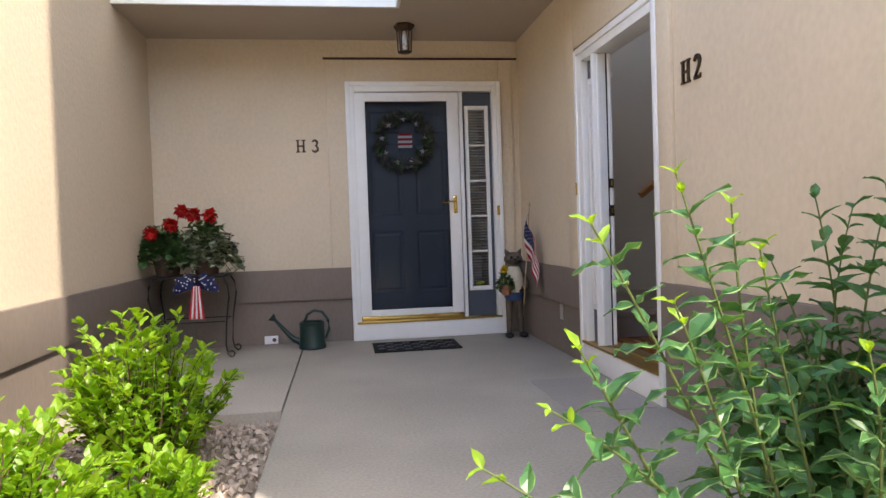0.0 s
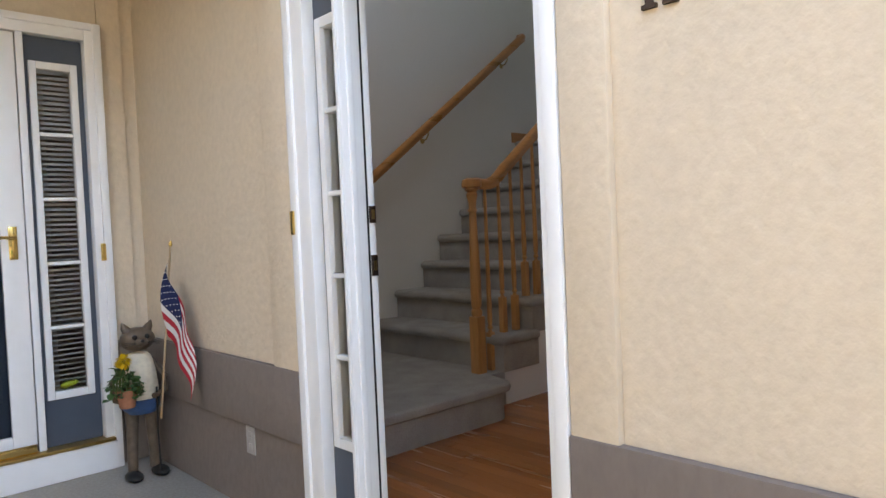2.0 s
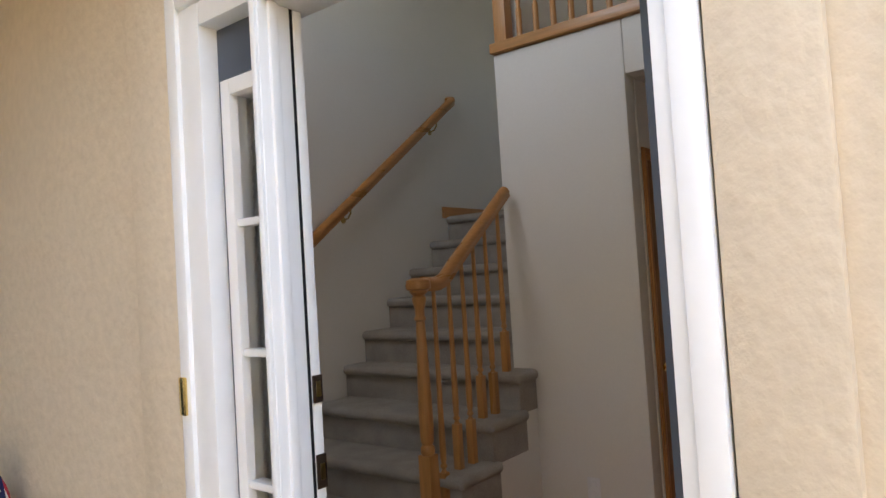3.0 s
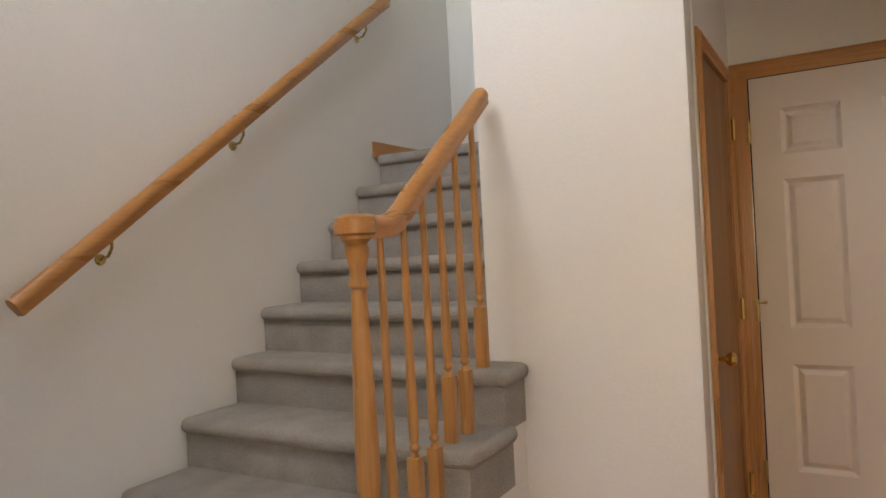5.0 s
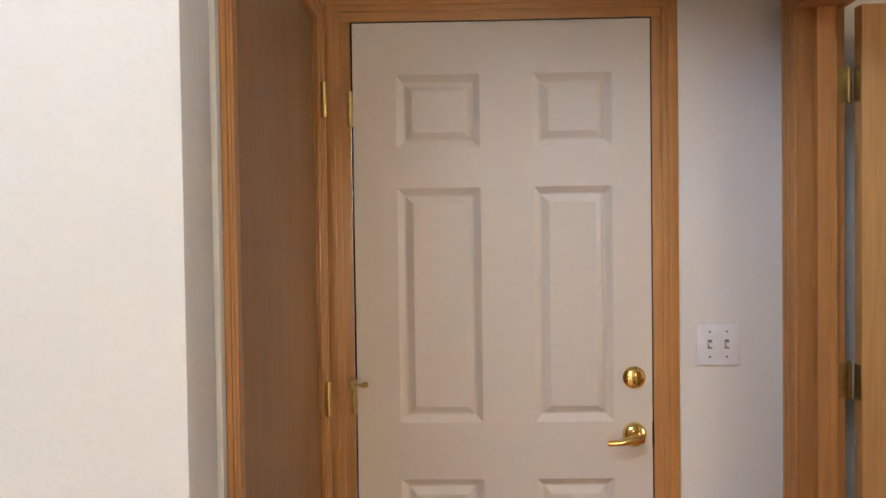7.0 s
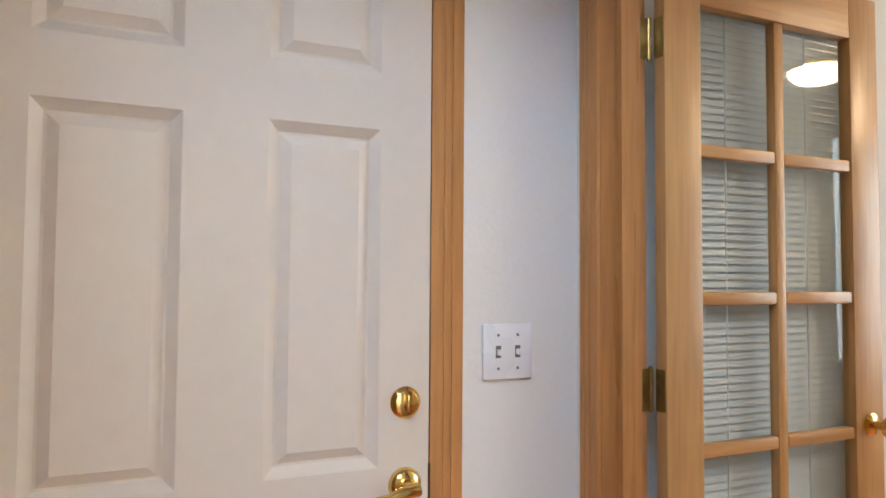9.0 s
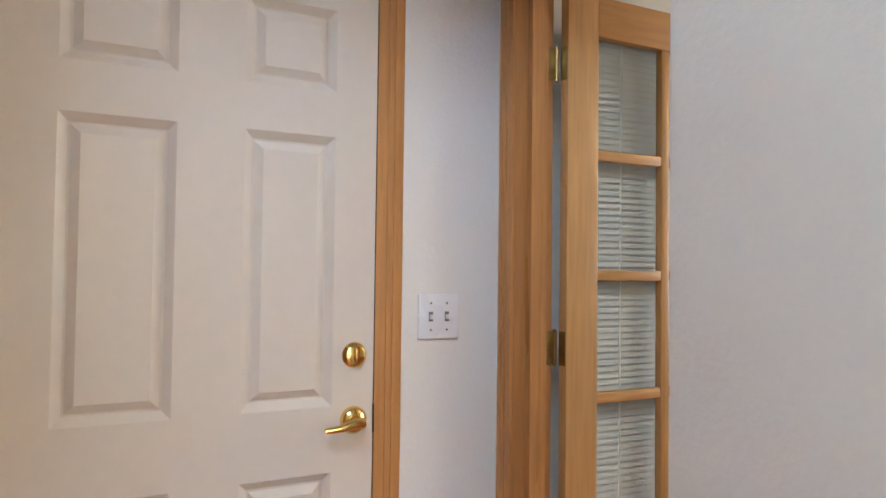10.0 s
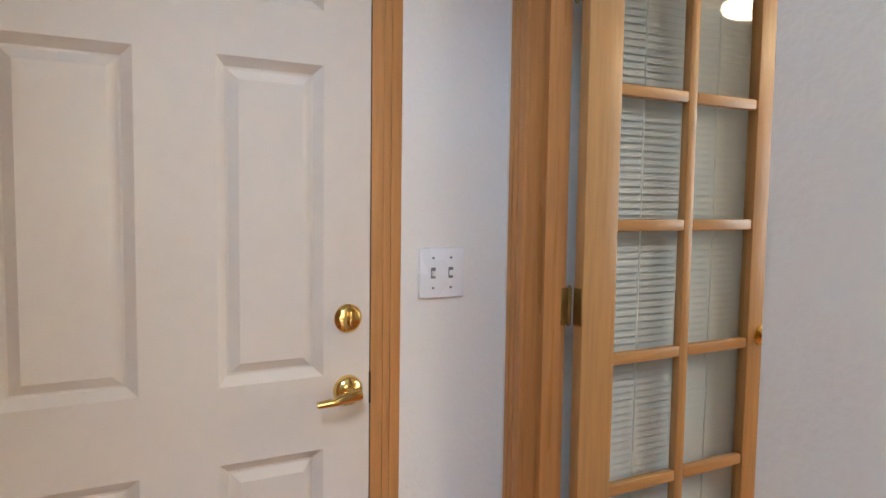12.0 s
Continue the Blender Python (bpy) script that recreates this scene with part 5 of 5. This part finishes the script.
def limb(pts, r, mat, taper=None):
    before = set(bm.faces)
    tube(bm, pts, r, 9, taper)
    for f in set(bm.faces) - before:
        f.material_index = mat


blob((KX, KY, 0.70), (0.085, 0.06, 0.062), 0)
for sx in (-1, 1):
    limb([(KX + 0.045 * sx, KY, 0.74), (KX + 0.062 * sx, KY, 0.765), (KX + 0.072 * sx, KY, 0.79)], 0.02, 0, [0.026, 0.018, 0.003])
    blob((KX + 0.03 * sx, KY - 0.052, 0.715), (0.013, 0.01, 0.013), 3)
    limb([(KX + 0.045 * sx, KY, 0.36), (KX + 0.05 * sx, KY, 0.2), (KX + 0.055 * sx, KY, 0.04)], 0.03, 0, [0.036, 0.028, 0.024])
    blob((KX + 0.065 * sx, KY - 0.04, 0.024), (0.04, 0.07, 0.024), 3)
    for w in (-1, 0, 1):
        limb([(KX + 0.02 * sx, KY - 0.06, 0.685), (KX + 0.085 * sx, KY - 0.07, 0.685 + 0.012 * w)], 0.0012, 3)
blob((KX, KY - 0.055, 0.69), (0.034, 0.02, 0.024), 0)
blob((KX, KY - 0.074, 0.697), (0.01, 0.008, 0.008), 3)
before = set(bm.faces)
turned(bm, [(0.082, 0.40), (0.088, 0.45), (0.08, 0.54), (0.062, 0.61), (0.045, 0.63)], (KX, KY, 0))
for fc2 in set(bm.faces) - before:
    fc2.material_index = 1
before = set(bm.faces)
turned(bm, [(0.07, 0.33), (0.09, 0.36), (0.09, 0.40), (0.08, 0.405)], (KX, KY, 0))
for fc2 in set(bm.faces) - before:
    fc2.material_index = 2
limb([(KX - 0.06, KY, 0.59), (KX - 0.14, KY - 0.02, 0.50), (KX - 0.14, KY - 0.06, 0.42), (KX - 0.09, KY - 0.09, 0.405)], 0.014, 0)
limb([(KX + 0.06, KY, 0.59), (KX + 0.12, KY - 0.02, 0.50), (KX + 0.10, KY - 0.06, 0.43), (KX + 0.03, KY - 0.1, 0.42)], 0.014, 0)
limb([(KX + 0.05, KY - 0.09, 0.46), (KX + 0.045, KY - 0.09, 0.25), (KX + 0.05, KY - 0.09, 0.02)], 0.005, 3)
solid("cat_statue", bm, [CATFUR, CATSHIRT, CATBLUE, BLACK], "painted metal cat figure in a cream vest and blue shorts", "statue", loc=(KX, KY, 0))
flower_pot("flower_pot", "small terracotta pot held by the cat figure", KX - 0.10, KY - 0.11, 0.39, 0.05, 0.09, TERRA)
potted_plant("marigold", "small yellow marigold in a terracotta pot", KX - 0.10, KY - 0.11, 0.47, 0.085, 0.13, 34, LEAF_GERANIUM, 0.035, [(KX - 0.12, KY - 0.14, 0.62)], YELLOW, 0.032)

# small flag on a dowel, leaning in the corner
fg = thing("small_flag", (1.06, 6.2, 0.3), "small striped flag on a pale wooden stick", "flag")
top, foot = Vector((1.09, 6.10, 1.16)), Vector((1.06, 6.26, 0.30))
part("stick", tube(bmesh.new(), [foot, top], 0.005, 8), WOODPOLE, fg)
part("finial", turned(bmesh.new(), [(0.005, 0), (0.009, 0.01), (0.003, 0.03)], top, top - foot, 10), BRASS, fg)
bm, stars = bmesh.new(), bmesh.new()
along, out = (foot - top).normalized(), Vector((-0.03, -0.26, -0.42))
NS, NL = 9, 16


def cloth(s, t):
    """s across the stripes, t along them from the stick."""
    p = top + along * (0.05 + 0.40 * s)
    hang = Vector((-0.02 * math.sin(5 * t + 3 * s), -0.47 * t * (0.40 + 0.30 * s), -0.47 * t * (0.88 - 0.30 * s)))
    return p + hang + Vector((-0.018 * math.sin(9 * t + 4 * s), 0, 0))


grid = [[bm.verts.new(cloth(s / NS, t / NL)) for t in range(NL + 1)] for s in range(NS + 1)]
for s in range(NS):
    for t in range(NL):
        f = bm.faces.new((grid[s][t], grid[s + 1][t], grid[s + 1][t + 1], grid[s][t + 1]))
        f.material_index = 2 if (s < 5 and t < 7) else s % 2
for s in range(6):
    for t in range(5):
        c = cloth((0.5 + 0.78 * s) / 9, (0.8 + 1.25 * t) / 16)
        for sx in (-1, 1):
            turned(stars, [(0.0033, 0), (0.0033, 0.001)], c + Vector((0.002 * sx, 0, 0)), (sx, -0.4, 0.2), 5)
part("cloth", bm, [RED, FLAGWHITE, NAVY], fg, smooth=60)
part("stars", stars, FLAGWHITE, fg, "white stars")

# oak floor planks of the entrance hall
meshes = {}
k, x = 0, 1.335
while x < 3.53:
    y = 1.6 - random.random() * 0.8
    while y < 6.8:
        l = random.choice((0.7, 0.95, 1.2))
        y1 = min(y + l, 5.9)
        if y1 - y > 0.05:
            key = round(y1 - y, 3)
            if key not in meshes:
                meshes[key] = mesh_of("plank", block((0.0006, 0.0008, -0.012, 0.0644, y1 - y - 0.0008, 0), bevel=0.0012), PLANK, (0, 0, 0))
            ob = new("plank", meshes[key])
            ob.parent = bpy.data.objects["floor"]
            ob.location = (x, y, FLOOR)
        y = y1
        if y >= 5.9:
            break
    x += 0.065
structure("floor_back", block((3.53, 0.69, FLOOR - 0.012, 7, 5.5, FLOOR - 0.001), (1.335, 0.69, FLOOR - 0.012, 3.53, 0.8, FLOOR - 0.001)), PLANK, "oak floor of the passage and the study", "floor")

for o in list(scene.objects):
    if o.name.split(".")[0] in ("leaves", "stems", "twigs"):
        tagged(o, kind="stuff")
